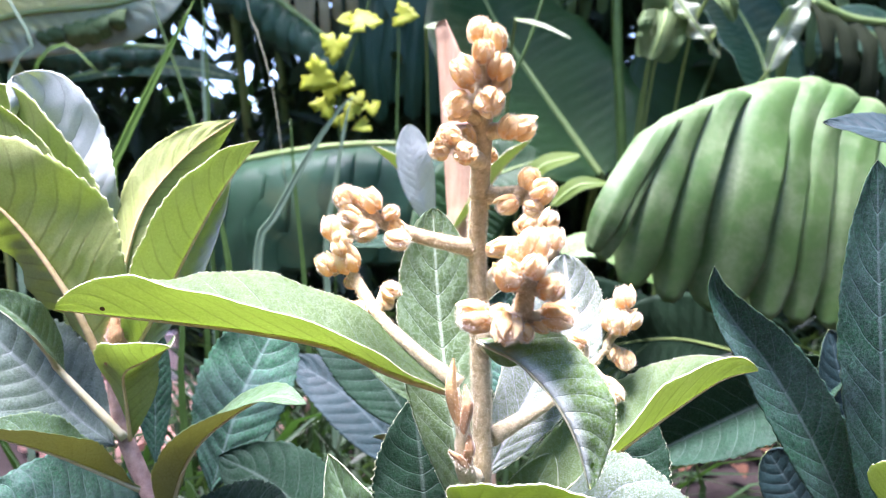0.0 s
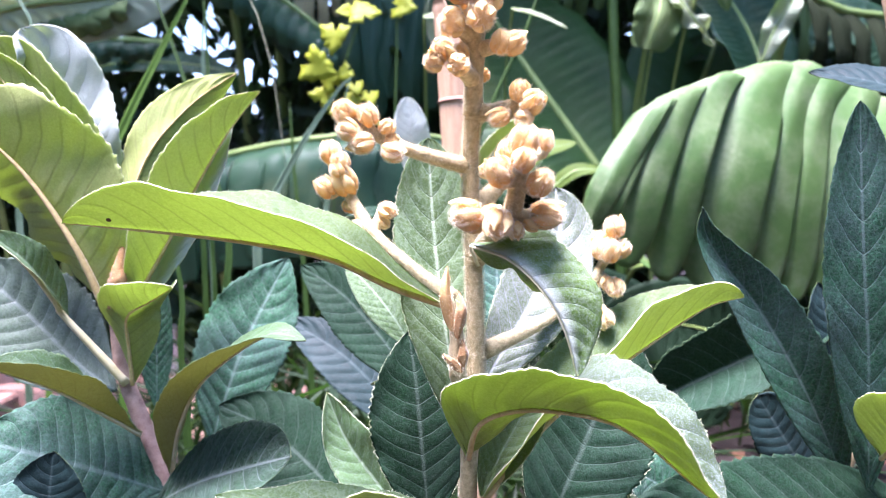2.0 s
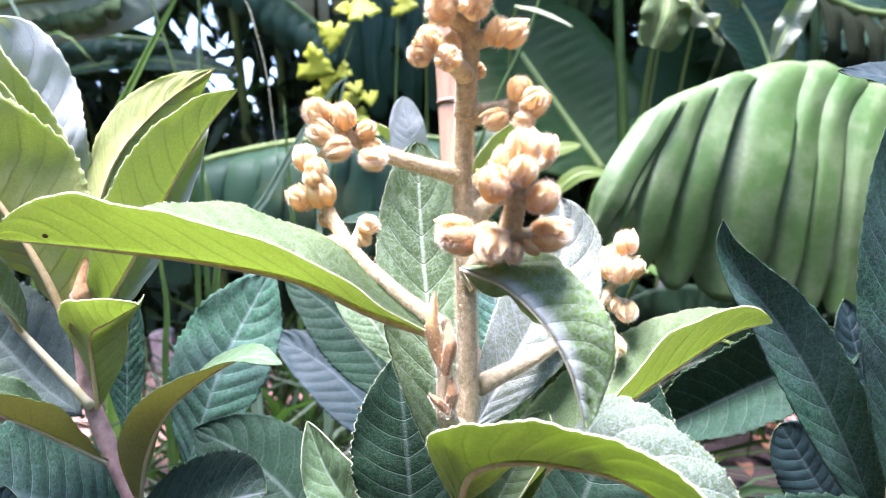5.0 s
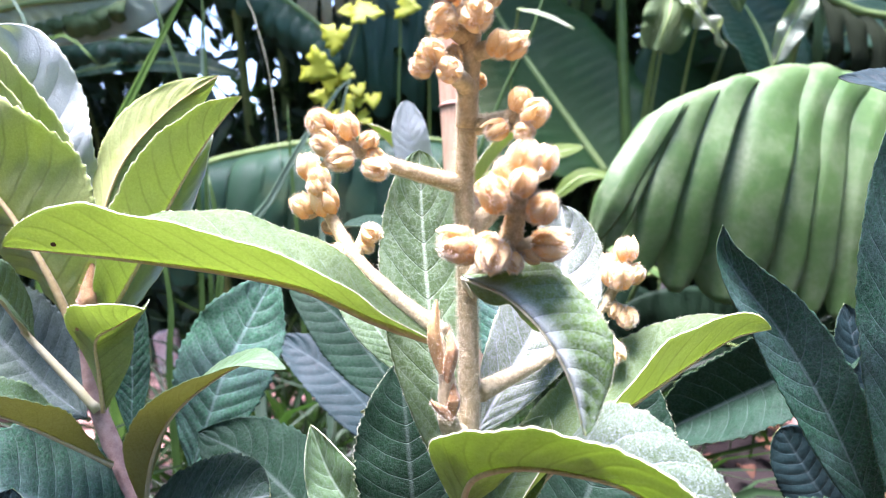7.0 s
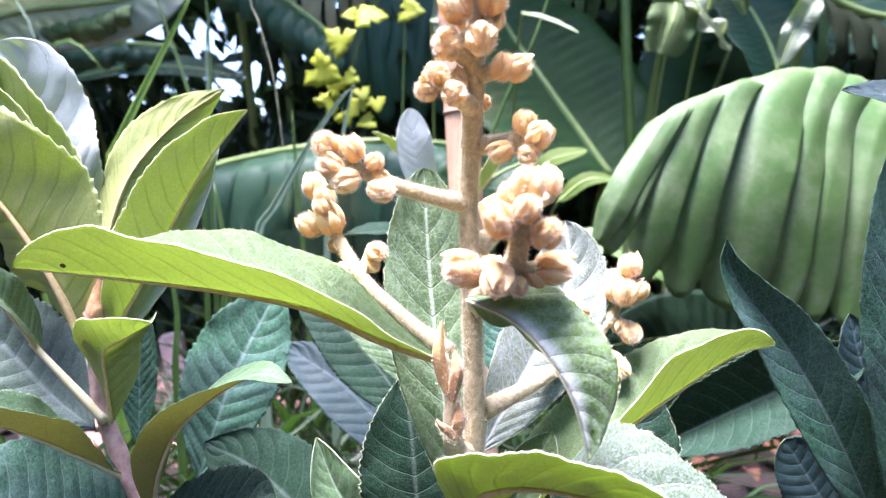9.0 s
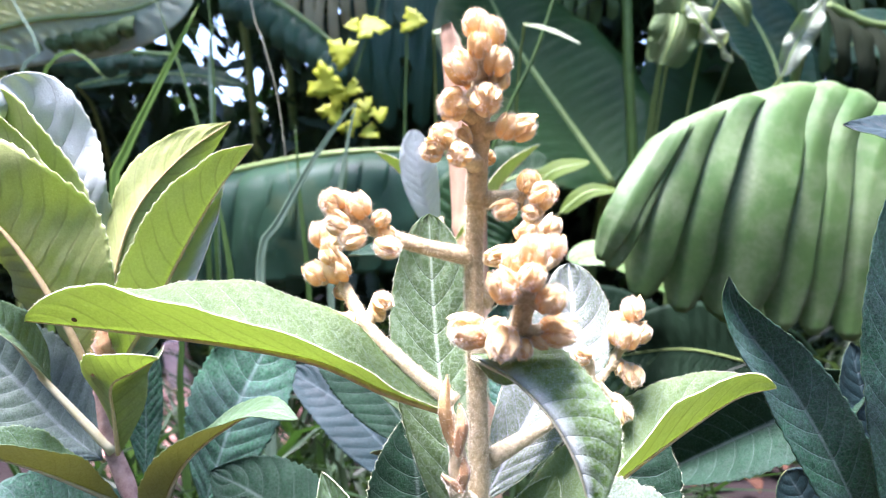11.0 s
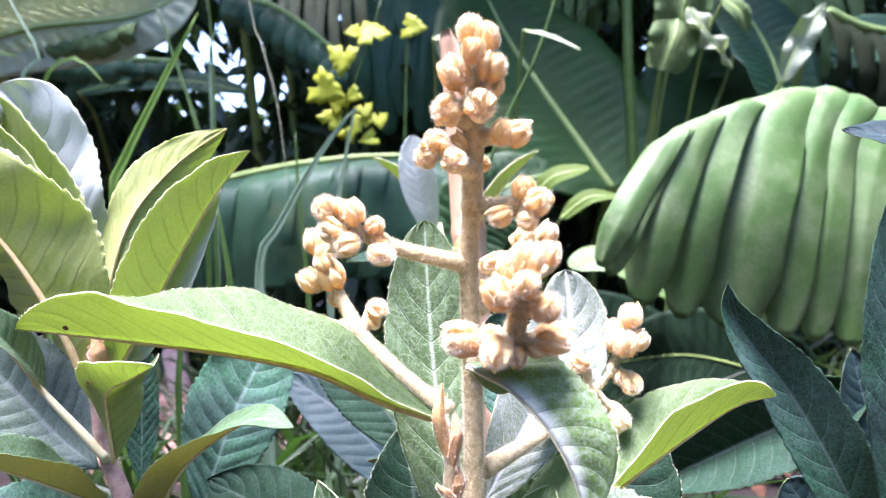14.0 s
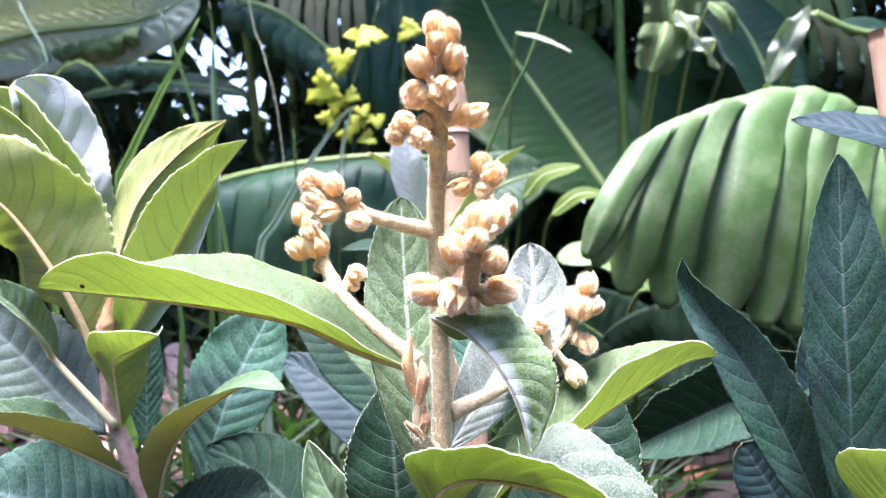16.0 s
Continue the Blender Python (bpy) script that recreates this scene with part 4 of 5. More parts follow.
leaf(second, "pale", "upright pale leaf with a silvery felted face", [(-0.2503, 0.4803, 0.4982), (-0.2653, 0.4865, 0.5589), (-0.2839, 0.4899, 0.6244), (-0.2969, 0.4826, 0.6746), (-0.3086, 0.4659, 0.7002)], 0.078, (0.1, -1, 0.25), (0.1, -0.7, 0.7), (16, 20), shape=(1.0, 0.5), wave=0.008)
leaf(second, "young", UN, [(-0.2334, 0.4655, 0.5023), (-0.2326, 0.4661, 0.5507), (-0.2178, 0.4689, 0.6052), (-0.1864, 0.473, 0.6454), (-0.1531, 0.4794, 0.6715)], 0.066, (0.5, 0.75, 0.4), (0.3, 0.8, 0.5), (28, 20), shape=(0.85, 1.0))
leaf(second, "young", "boat-folded young leaf, pale green above and yellow-green beneath", [(-0.2278, 0.4572, 0.4971), (-0.1985, 0.4526, 0.5429), (-0.1751, 0.4519, 0.5855), (-0.1537, 0.4538, 0.622), (-0.1307, 0.4584, 0.6531)], 0.07, (-0.75, -0.05, 0.65), (-0.65, 0.05, 0.75), (42, 34), fold_end=(46, 50), shape=(0.9, 0.85))
leaf(second, "pale", "narrow pale leaf with a silvery felted face", [(-0.2282, 0.4699, 0.4911), (-0.1966, 0.4676, 0.5422), (-0.1729, 0.4683, 0.5926), (-0.1556, 0.4724, 0.6328)], 0.05, (-0.4, -0.8, 0.3), None, (20, 15))
leaf(second, "blue", "blue-green upright leaf", [(-0.258, 0.4951, 0.494), (-0.2649, 0.4969, 0.5275), (-0.2695, 0.499, 0.5677), (-0.2675, 0.5013, 0.6124)], 0.04, (0.3, -1, 0.1), None, (15, 15))
leaf(second, "mid", "narrow green leaf seen along its edge", [(-0.2664, 0.4469, 0.4911), (-0.2739, 0.436, 0.512), (-0.2817, 0.422, 0.532), (-0.2975, 0.4081, 0.5524)], 0.034, (0.75, -0.3, 0.6), None, (35, 25), petiole=(-0.2323, 0.4601, 0.4375), rib=0.0028)
leaf(second, "sage", "grey-green ribbed leaf", [(-0.2402, 0.4618, 0.431), (-0.2776, 0.4729, 0.4518), (-0.3153, 0.4796, 0.4852), (-0.3595, 0.4769, 0.5288)], 0.085, (0.1, -0.8, 0.6), None, (12, 12), corr=0.0009)
leaf(second, "olive", "drooping leaf with a brownish underside", [(-0.2212, 0.4582, 0.4016), (-0.2354, 0.4314, 0.4248), (-0.251, 0.4026, 0.4489), (-0.2821, 0.3836, 0.468)], 0.046, (0, -0.05, 1), None, (44, 62), shape=(1.3, 0.6), corr=0.0005)
leaf(second, "blue", "large dark green leaf with a pale midrib", [(-0.2022, 0.4627, 0.3535), (-0.2318, 0.4389, 0.3764), (-0.2578, 0.4101, 0.3999), (-0.2957, 0.3862, 0.4217)], 0.1, (0.15, -0.75, 0.75), None, (8, 8), corr=0.0008)
leaf(second, "lilac", "small blue-grey felted leaf tip", [(-0.252, 0.3868, 0.3367), (-0.2502, 0.3881, 0.3631), (-0.2479, 0.3893, 0.3859), (-0.2456, 0.3907, 0.4116)], 0.052, (0.1, -1, 0.3), None, (10, 10), corr=0.0006, shape=(0.9, 0.75))
leaf(second, "young", "small curled leaf, olive beneath", [(-0.2238, 0.4542, 0.4394), (-0.2218, 0.4438, 0.4707), (-0.2195, 0.4369, 0.492), (-0.199, 0.4255, 0.5035), (-0.1787, 0.4161, 0.5143)], 0.052, (0.3, 0.8, 0.3), (-0.4, 0.1, 0.9), (30, 30), shape=(1.0, 0.55))
leaf(second, "blue", "narrow blue-green leaf", [(-0.2197, 0.4807, 0.4102), (-0.2243, 0.4924, 0.4428), (-0.2267, 0.499, 0.4731), (-0.2222, 0.5057, 0.504)], 0.028, (0.2, -1, 0.1), None, (12, 12))
leaf(second, "olive", "arched leaf with an olive underside", [(-0.2004, 0.4567, 0.3715), (-0.1852, 0.4358, 0.4133), (-0.1654, 0.4225, 0.4462), (-0.1363, 0.4138, 0.4707), (-0.1094, 0.4045, 0.4845), (-0.085, 0.3944, 0.4824)], 0.046, (-0.6, -0.05, 0.8), (-0.1, -0.1, 1), folds=((20, 50), (15, 46), (18, 25), (22, -8)), corr=0.0005)
leaf(second, "blue", "broad blue-green leaf with sunken veins", [(-0.1925, 0.5187, 0.3697), (-0.1826, 0.5256, 0.4059), (-0.1676, 0.533, 0.4525), (-0.1462, 0.5455, 0.4995), (-0.1328, 0.5519, 0.5262)], 0.085, (0, -1, 0.45), None, (10, 10), corr=0.0009)
leaf(second, "deep", "short broad leaf with sunken veins", [(-0.2081, 0.4476, 0.3519), (-0.1716, 0.4288, 0.3746), (-0.1354, 0.4146, 0.3904), (-0.0969, 0.4003, 0.4048)], 0.07, (0.05, -0.7, 0.75), None, (10, 20), corr=0.001, shape=(0.8, 0.5))
leaf(second, "dark", "dark green leaf with sunken veins", [(-0.0561, 0.4464, 0.3294), (-0.092, 0.4635, 0.3683), (-0.1344, 0.48, 0.3971), (-0.1751, 0.4909, 0.4125)], 0.075, (0.1, -0.8, 0.6), None, (8, 8), corr=0.001)
leaf(second, "mid", "small green leaf with a hooked tip and felted margins", [(-0.0141, 0.3878, 0.356), (-0.0375, 0.3992, 0.3838), (-0.0611, 0.4077, 0.4123), (-0.0754, 0.4144, 0.4431)], 0.044, (0.2, -0.9, 0.4), None, (28, 40), wave=0.003, shape=(0.8, 0.9))
leaf(second, "lilac", "blue-grey leaf with a pale midrib", [(-0.0209, 0.5859, 0.3596), (-0.0595, 0.5998, 0.3964), (-0.0998, 0.6136, 0.4305), (-0.154, 0.6272, 0.4603)], 0.065, (0.2, -0.8, 0.6), None, (8, 8), corr=0.0009, shape=(0.8, 0.8))
leaf(second, "felted", "light green leaf half hidden behind the others", [(-0.0171, 0.4633, 0.46), (-0.036, 0.4648, 0.4891), (-0.0533, 0.4709, 0.5095), (-0.0718, 0.4767, 0.5254)], 0.035, (0.3, -0.8, 0.5), None, (10, 10), corr=0.0003)
leaf(second, "dark", "deep green ribbed leaf", [(-0.0201, 0.5214, 0.4215), (-0.0528, 0.5335, 0.4622), (-0.0841, 0.5403, 0.4953), (-0.1217, 0.5466, 0.5201)], 0.062, (0.3, -0.9, 0.3), None, (8, 8), corr=0.0008, shape=(0.8, 0.85))
leaf(second, "dark", "small leaf seen from its olive underside", [(-0.0072, 0.4711, 0.4176), (-0.0266, 0.4717, 0.4283), (-0.0523, 0.472, 0.4347)], 0.035, (0, 0.5, 0.9), None, (10, 10))

# ---- the third loquat shoot ----
third = empty("loquat_plant", (0.3166, 0.4575, 0.3494), "loquat shoot with dark blue-green leaves", "plant")
third.location.z = 0.0
TS = [(0.3099, 0.4422, 0.4387), (0.307, 0.4456, 0.4089), (0.2957, 0.4488, 0.3744), (0.2883, 0.4522, 0.3434)]
under(tube("stem", TS + [(TS[-1][0], TS[-1][1] + 0.01, 0.3), (TS[-1][0] - 0.01, TS[-1][1] + 0.02, -0.03)], [0.004, 0.005, 0.006, 0.007], STEM, None, "pale felted stem", 10, 40, 0.06, 31), third)
leaf(third, "blue", "dark green leaf with a hooked tip", [(0.2851, 0.4288, 0.3746), (0.2501, 0.4224, 0.4441), (0.217, 0.4203, 0.4987), (0.1908, 0.4169, 0.5303), (0.1783, 0.415, 0.5503), (0.1744, 0.4108, 0.5671)], 0.05, (-0.25, -0.9, 0.35), None, (22, 12), shape=(0.8, 0.85), steps=90, fold_end=(30, 25))
leaf(third, "blue", "tall upright dark leaf with a fine pale midrib", [(0.289, 0.4105, 0.375), (0.2847, 0.4065, 0.4275), (0.2797, 0.4009, 0.4726), (0.273, 0.3966, 0.524), (0.2682, 0.3946, 0.5812), (0.2644, 0.3923, 0.6337)], 0.056, (-0.1, -1, 0.2), None, (8, 12), steps=70, shape=(0.9, 0.75))
leaf(third, "lilac", "small rounded blue-green leaf", [(0.2883, 0.4526, 0.3517), (0.2718, 0.4537, 0.3724), (0.2537, 0.4562, 0.401), (0.2367, 0.4587, 0.429)], 0.05, (-0.1, -1, 0.3), None, (10, 10), shape=(0.8, 0.5))
leaf(third, "dark", "level ribbed dark leaf with a blue-green face", [(0.3312, 0.5242, 0.4751), (0.2839, 0.5231, 0.454), (0.2414, 0.5221, 0.4352), (0.199, 0.5211, 0.4156), (0.166, 0.5203, 0.4001)], 0.09, (0.1, -0.3, 1), None, (4, 86), corr=0.0011, shape=(0.7, 0.6))
leaf(third, "lilac", "blue-grey leaf", [(0.3366, 0.4901, 0.3983), (0.3297, 0.5019, 0.4314), (0.3192, 0.509, 0.4715), (0.3131, 0.5159, 0.5078)], 0.05, (0.1, -1, 0.2), None, (10, 10), corr=0.001)
leaf(third, "lilac", "grey-green leaf tip reaching in from the side", [(0.3719, 0.4216, 0.6202), (0.3419, 0.4327, 0.6409), (0.3062, 0.4436, 0.6565), (0.2664, 0.454, 0.6654)], 0.045, (0, -0.6, 0.85), None, (5, 15))
leaf(third, "dark", "broad dark green leaf low on the shoot", [(0.3295, 0.4078, 0.3557), (0.26, 0.3984, 0.3674), (0.1934, 0.3885, 0.3707), (0.1194, 0.3789, 0.3778)], 0.075, (0, -0.85, 0.55), None, (10, 8), corr=0.0012, shape=(0.7, 0.7))
leaf(third, "young", "yellow-green leaf low on the shoot", [(0.2925, 0.4051, 0.403), (0.2892, 0.3873, 0.4165), (0.2936, 0.3697, 0.4311), (0.31, 0.3607, 0.4356)], 0.07, (0.2, 0.3, 0.9), None, (20, 40), teeth=0.012)

# ---- a fourth, small shoot beside the stake ----
fourth = empty("loquat_plant", (-0.0065, 0.7981, 0.5422), "small loquat shoot with pale new leaves", "plant")
fourth.location.z = 0.0
FS = [(-0.0101, 0.8014, 0.6063), (-0.003, 0.7988, 0.5564), (0.0042, 0.7943, 0.4711)]
under(tube("stem", FS + [(FS[-1][0] + 0.02, FS[-1][1] + 0.01, 0.4), (FS[-1][0] + 0.03, FS[-1][1] + 0.02, -0.03)], [0.004, 0.006, 0.008], STEM, None, "", 9, 30), fourth)
leaf(fourth, "pale", "upright pale blue-green new leaf", [(-0.013, 0.765, 0.5849), (-0.026, 0.755, 0.6268), (-0.034, 0.75, 0.6656), (-0.0395, 0.75, 0.7055)], 0.043, (0, -1, 0.2), None, (8, 8), shape=(0.9, 0.6), corr=0.0001)
leaf(fourth, "young", "narrow light green new leaf", [(-0.0079, 0.7895, 0.5706), (-0.0305, 0.777, 0.6187), (-0.0543, 0.774, 0.6561), (-0.0847, 0.7704, 0.6828)], 0.036, (0.5, 0.5, 0.7), None, (20, 40))
leaf(fourth, "young", "narrow light green new leaf", [(0.004, 0.80, 0.5706), (0.045, 0.80, 0.6188), (0.075, 0.81, 0.6593), (0.113, 0.82, 0.697)], 0.036, (-0.5, 0.6, 0.7), None, (30, 20))
leaf(fourth, "dark", "dark green leaf low on the shoot", [(-0.0029, 0.7877, 0.5354), (-0.0332, 0.7588, 0.5568), (-0.0652, 0.7393, 0.5668), (-0.1084, 0.7191, 0.5634)], 0.05, (0, -0.3, 1), None, (10, 15))

# ---- bamboo stakes ----
def stake(points, radius, label, size=1.0, slant=0.05):
    ob = empty("bamboo_stake", (points[1][0], points[1][1], 0), label, "stake", "bamboo stakes")
    a, b = Vector(points[0]), Vector(points[1])
    d = (b - a).normalized()
    foot = b + d * ((b.z + 0.05) / -d.z)
    n, sides = 90, 20
    side = d.cross(Vector((0, 1, 0))).normalized()
    front = side.cross(d).normalized()
    verts, faces = [], []
    length = (foot - a).length
    for i in range(n + 1):
        s = i / n
        c = a + (foot - a) * s
        joint = abs(((s * length) / (0.16 * size) + 0.45) % 1.0 - 0.5)
        r = radius * (1 + 0.09 * max(0, 1 - joint / 0.03)) * (0.97 + 0.03 * s)
        cut = min(1.0, 0.3 + 0.7 * (s * length) / (slant * size)) if s * length < slant * size else 1.0
        for k in range(sides):
            an = 2 * math.pi * k / sides
            x = math.cos(an)
            x = max(x, 1 - 2 * cut) if cut < 1 else x
            verts.append(c + side * (-x * r) + front * (math.sin(an) * r))
    for i in range(n):
        for k in range(sides):
            faces.append((i * sides + k, i * sides + (k + 1) % sides, (i + 1) * sides + (k + 1) % sides, (i + 1) * sides + k))
    faces.append(tuple(range(sides)))
    me = mesh_object("cane", verts, faces, [BAMBOO], label="pinkish tan cane cut slantwise at the top")
    under(me, ob)
    for at in (0.088, 0.248, 0.41):
        c = a + d * at * size
        ring = tube("joint", [tuple(c - d * 0.003), tuple(c), tuple(c + d * 0.003)], [radius * 1.0, radius * 1.07, radius * 1.0], BAMBOO_JOINT, None, "dark joint ring", 20, 7)
        under(ring, ob)
    return ob


stake([(0.0116, 0.826, 0.8427), (0.0196, 0.826, 0.7137)], 0.0215, "pinkish tan bamboo stake with a slanting cut top", 1.47)
stake([(0.359, 0.5, 0.743), (0.371, 0.495, 0.643)], 0.0092, "weathered brown bamboo stake beside the leaves", 1.0, 0.002)


# ---- banana plants ----
BAN = [BANANA_UP, BANANA_UP, BANANA_RIB]


def leaf_stalk(ob, top, radius):
    """The stalk that carries a banana leaf up from the clump behind."""
    x, y, z = top
    under(tube("leaf_stalk", [(x * 1.06, y + 0.45, 0.0), (x * 1.04, y + 0.36, z * 0.55), (x * 1.02, y + 0.16, z * 0.92), top], [radius * 1.8, radius * 1.4, radius], BANANA_RIB, None, "", 9, 24), ob)


def torn_leaf(ribs, rib_radius, strips, width, normal, label, fold=(-18, -18), normal_end=None, mats=None, widths=None, **more):
    """A banana leaf torn into hanging strips: each strip is a piece of its own on the midrib."""
    ob = empty("banana_leaf", ribs[len(ribs) // 2], label, "leaf", "banana leaves")
    under(tube("midrib", ribs, rib_radius, BANANA_RIB, None, "pale green midrib", 10, 40), ob)
    leaf_stalk(ob, ribs[0], rib_radius[0])
    for i, pts in enumerate(strips):
        w = width * (0.86 + 0.3 * ((i * 37) % 10) / 10) * (0.62 if width > 0.09 and i < 2 else 1.0)
        w = widths[i] if widths else w
        ridge = glide(ribs, 60)
        near = int(np.argmin(np.linalg.norm(ridge - np.array(pts[2 if len(pts) > 5 else 0]), axis=1)))
        run = unit(np.gradient(ridge, axis=0)[near])
        face = np.array(normal, dtype=float)
        face = face - face.dot(run) * run
        under(blade("leaf_strip", pts, w, face, normal_end, along=run, folds=fold if len(fold) > 2 else (fold, fold), materials=mats or BAN, steps=more.get("steps", 30), across=more.get("across", 5), cup=more.get("cup", 0.0), end=more.get("end", 0.06), teeth=0, corr=0.0, wave=0.006, waves=1.5, strip=True, thick=0.001, seed=40 + i), ob)
    return ob


def whole_leaf(points, width, n0, n1, label, rib, fold=(6, 6), mats=None, shape=(0.45, 0.5), **more):
    ob = empty("banana_leaf", points[0], label, "leaf", "banana leaves")
    under(blade("blade", points, width, n0, n1, fold, materials=mats or [TEAL, TEAL, BANANA_RIB], steps=60, across=8, teeth=0.0, corr=0.006, veins=40, shape=shape, thick=0.001, seed=77, **more), ob)
    under(tube("midrib", points, [rib, rib * 0.8, rib * 0.3], BANANA_RIB, None, "pale green midrib", 9, 40), ob)
    leaf_stalk(ob, points[0], rib)
    return ob


big_rib = [(1.0778, 1.2076, 0.7138), (0.8876, 1.1708, 0.733), (0.7377, 1.1328, 0.788), (0.5962, 1.093, 0.8197), (0.4452, 1.0311, 0.7854), (0.3474, 0.9835, 0.7374), (0.2978, 0.9613, 0.6955)]
big_strips = [
    [(0.3224, 0.973, 0.727), (0.2708, 0.94, 0.6703), (0.2312, 0.9217, 0.6088), (0.2049, 0.9189, 0.5556)],
    [(0.3421, 0.9805, 0.7368), (0.2947, 0.9506, 0.6815), (0.2568, 0.9315, 0.6051), (0.2335, 0.9276, 0.5307)],
    [(0.3623, 0.989, 0.747), (0.3217, 0.9563, 0.6948), (0.2873, 0.9366, 0.6054), (0.2636, 0.9359, 0.497)],
    [(0.4098, 1.0103, 0.7704), (0.3611, 0.9723, 0.7141), (0.324, 0.9466, 0.6058), (0.3043, 0.9449, 0.4778)],
    [(0.4816, 1.0416, 0.795), (0.4229, 0.9934, 0.7348), (0.3803, 0.9617, 0.6066), (0.3648, 0.959, 0.4611)],
    [(0.5669, 1.0829, 0.8173), (0.4993, 1.0194, 0.7527), (0.4492, 0.9817, 0.6075), (0.4335, 0.9783, 0.4459)],
    [(0.6259, 1.1032, 0.824), (0.5669, 1.0396, 0.7565), (0.5206, 1.0018, 0.6084), (0.5022, 0.9927, 0.4353)],
    [(0.6886, 1.1182, 0.811), (0.6253, 1.0545, 0.7547), (0.5825, 1.0169, 0.6091), (0.571, 1.0122, 0.4237)],
    [(0.761, 1.1377, 0.789), (0.6936, 1.069, 0.728), (0.6506, 1.0315, 0.6007), (0.636, 1.0216, 0.4133)],
    [(0.8319, 1.1516, 0.76), (0.7671, 1.0882, 0.705), (0.7238, 1.051, 0.5921), (0.7089, 1.0413, 0.4057)],
    [(0.9173, 1.1753, 0.725), (0.8467, 1.1068, 0.675), (0.804, 1.0696, 0.5642), (0.7889, 1.0611, 0.4028)],
]
big_strips = [[(p[0][0] + 0.03, p[0][1] + 0.12, p[0][2] - 0.07), (p[0][0] + 0.012, p[0][1] + 0.06, p[0][2] - 0.005), (p[0][0], p[0][1] - 0.005, p[0][2] + 0.012)] + p[1:] for p in big_strips]
big_rib = [(x, y + 0.015, z - 0.016) for x, y, z in big_rib]
big_curves = np.array(big_strips)
big_curves[:, -1, 1] += 0.018
big_curves[:, -2, 1] += 0.005
big_places, big_widths = (0.4, 0.95, 2.39, 3.66, 4.94, 6.2, 7.05, 8.0, 9.0, 10.0), (0.05, 0.05, 0.078, 0.08, 0.14, 0.084, 0.08, 0.085, 0.095, 0.1)
big_strips = []
for place in big_places:
    low = min(int(place), 9)
    big_strips.append([tuple(q) for q in big_curves[low] * (1 - place + low) + big_curves[low + 1] * (place - low)])
torn_leaf(big_rib, [0.012, 0.011, 0.01, 0.009, 0.007, 0.005, 0.002], big_strips, 0.104, (-0.15, -0.6, 0.8), "large drooping banana leaf torn into glossy green strips", ((-2, -1), (-4, -2), (-10, -3), (-14, -4)), (-0.3, -1, 0.05), [WAXY, WAXY, BANANA_RIB], big_widths, cup=-12.0, steps=44, across=8, end=0.12)
big_leaf = [ob for ob in bpy.data.objects if ob.name.startswith("banana_leaf")][0]
crest = blade("leaf_crest", [(x, y - 0.004, z + 0.026) for x, y, z in big_rib], 0.15, (-0.1, -0.35, 1), None, (-26, -30), materials=[CREST, WAXY, BANANA_RIB], label="pale crest along the midrib with sky sheen in its colour", steps=70, across=6, teeth=0, corr=0.0, cup=-26.0, shape=(0.25, 0.3), thick=0.001, seed=31)
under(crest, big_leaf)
# leaf hanging level behind the shoots
lv = [(-0.6473, 1.6271, 0.6928), (-0.547, 1.6289, 0.7273), (-0.3702, 1.6106, 0.7594), (-0.2, 1.6115, 0.7766), (-0.0301, 1.6314, 0.7751), (0.1164, 1.6703, 0.7524)]
lvs = []
for a, b in zip(glide(lv, 12)[:-1], glide(lv, 12)[1:]):
    m = (a + b) / 2
    lvs.append([tuple(m), tuple(m + np.array((-0.01, -0.06, -0.05))), tuple(m + np.array((-0.02, -0.07, -0.17))), tuple(m + np.array((-0.02, -0.05, -0.30)))])
torn_leaf(lv, [0.011, 0.01, 0.009, 0.007], lvs, 0.125, (0, -0.6, 0.8), "dark green banana leaf hanging level from a pale midrib", (-4, -4), (0, -1, 0.1), [TEAL, TEAL, BANANA_RIB])
whole_leaf([(0.4452, 1.8081, 0.7079), (0.3591, 1.8657, 0.8513), (0.2677, 1.9237, 1.0023), (0.1709, 1.9825, 1.1696), (0.0864, 2.0427, 1.363)], 0.62, (0.35, -0.9, 0.2), (0.4, -0.8, 0.3), "broad dark green banana leaf with a light midrib", 0.012, mats=BAN)
whole_leaf([(0.6005, 2.0065, 0.6709), (0.7612, 2.0662, 0.8553), (0.8921, 2.1293, 1.1048), (0.9905, 2.1961, 1.4237)], 0.5, (-0.2, -0.9, 0.3), (0, -0.9, 0.3), "broad banana leaf in the shade", 0.010, mats=BAN)
whole_leaf([(0.8994, 1.7676, 0.8906), (0.8935, 1.8257, 1.0439), (0.8528, 1.8834, 1.1888), (0.7746, 1.9405, 1.3239)], 0.3, (0.4, -0.9, 0.1), (0.2, -0.9, 0.3), "mid-green banana leaf in half shade", 0.008)
whole_leaf([(0.517, 1.46, 1.166), (0.508, 1.44, 1.1), (0.497, 1.445, 1.025)], 0.125, (-0.1, -0.9, 0.35), None, "light green banana leaf end hanging in a broad panel", 0.003, wave=0.004, shape=(0.05, 0.1), fold=(-6, -10), mats=[SOFT_GREEN, SOFT_GREEN, BANANA_RIB])
whole_leaf([(0.49, 1.43, 1.052), (0.474, 1.41, 1.0), (0.452, 1.42, 0.94)], 0.11, (-0.2, -0.8, 0.55), None, "light green lower panel of a folded banana leaf end", 0.003, wave=0.004, shape=(0.06, 0.16), fold=(-8, -8), mats=[SOFT_GREEN, SOFT_GREEN, BANANA_RIB])
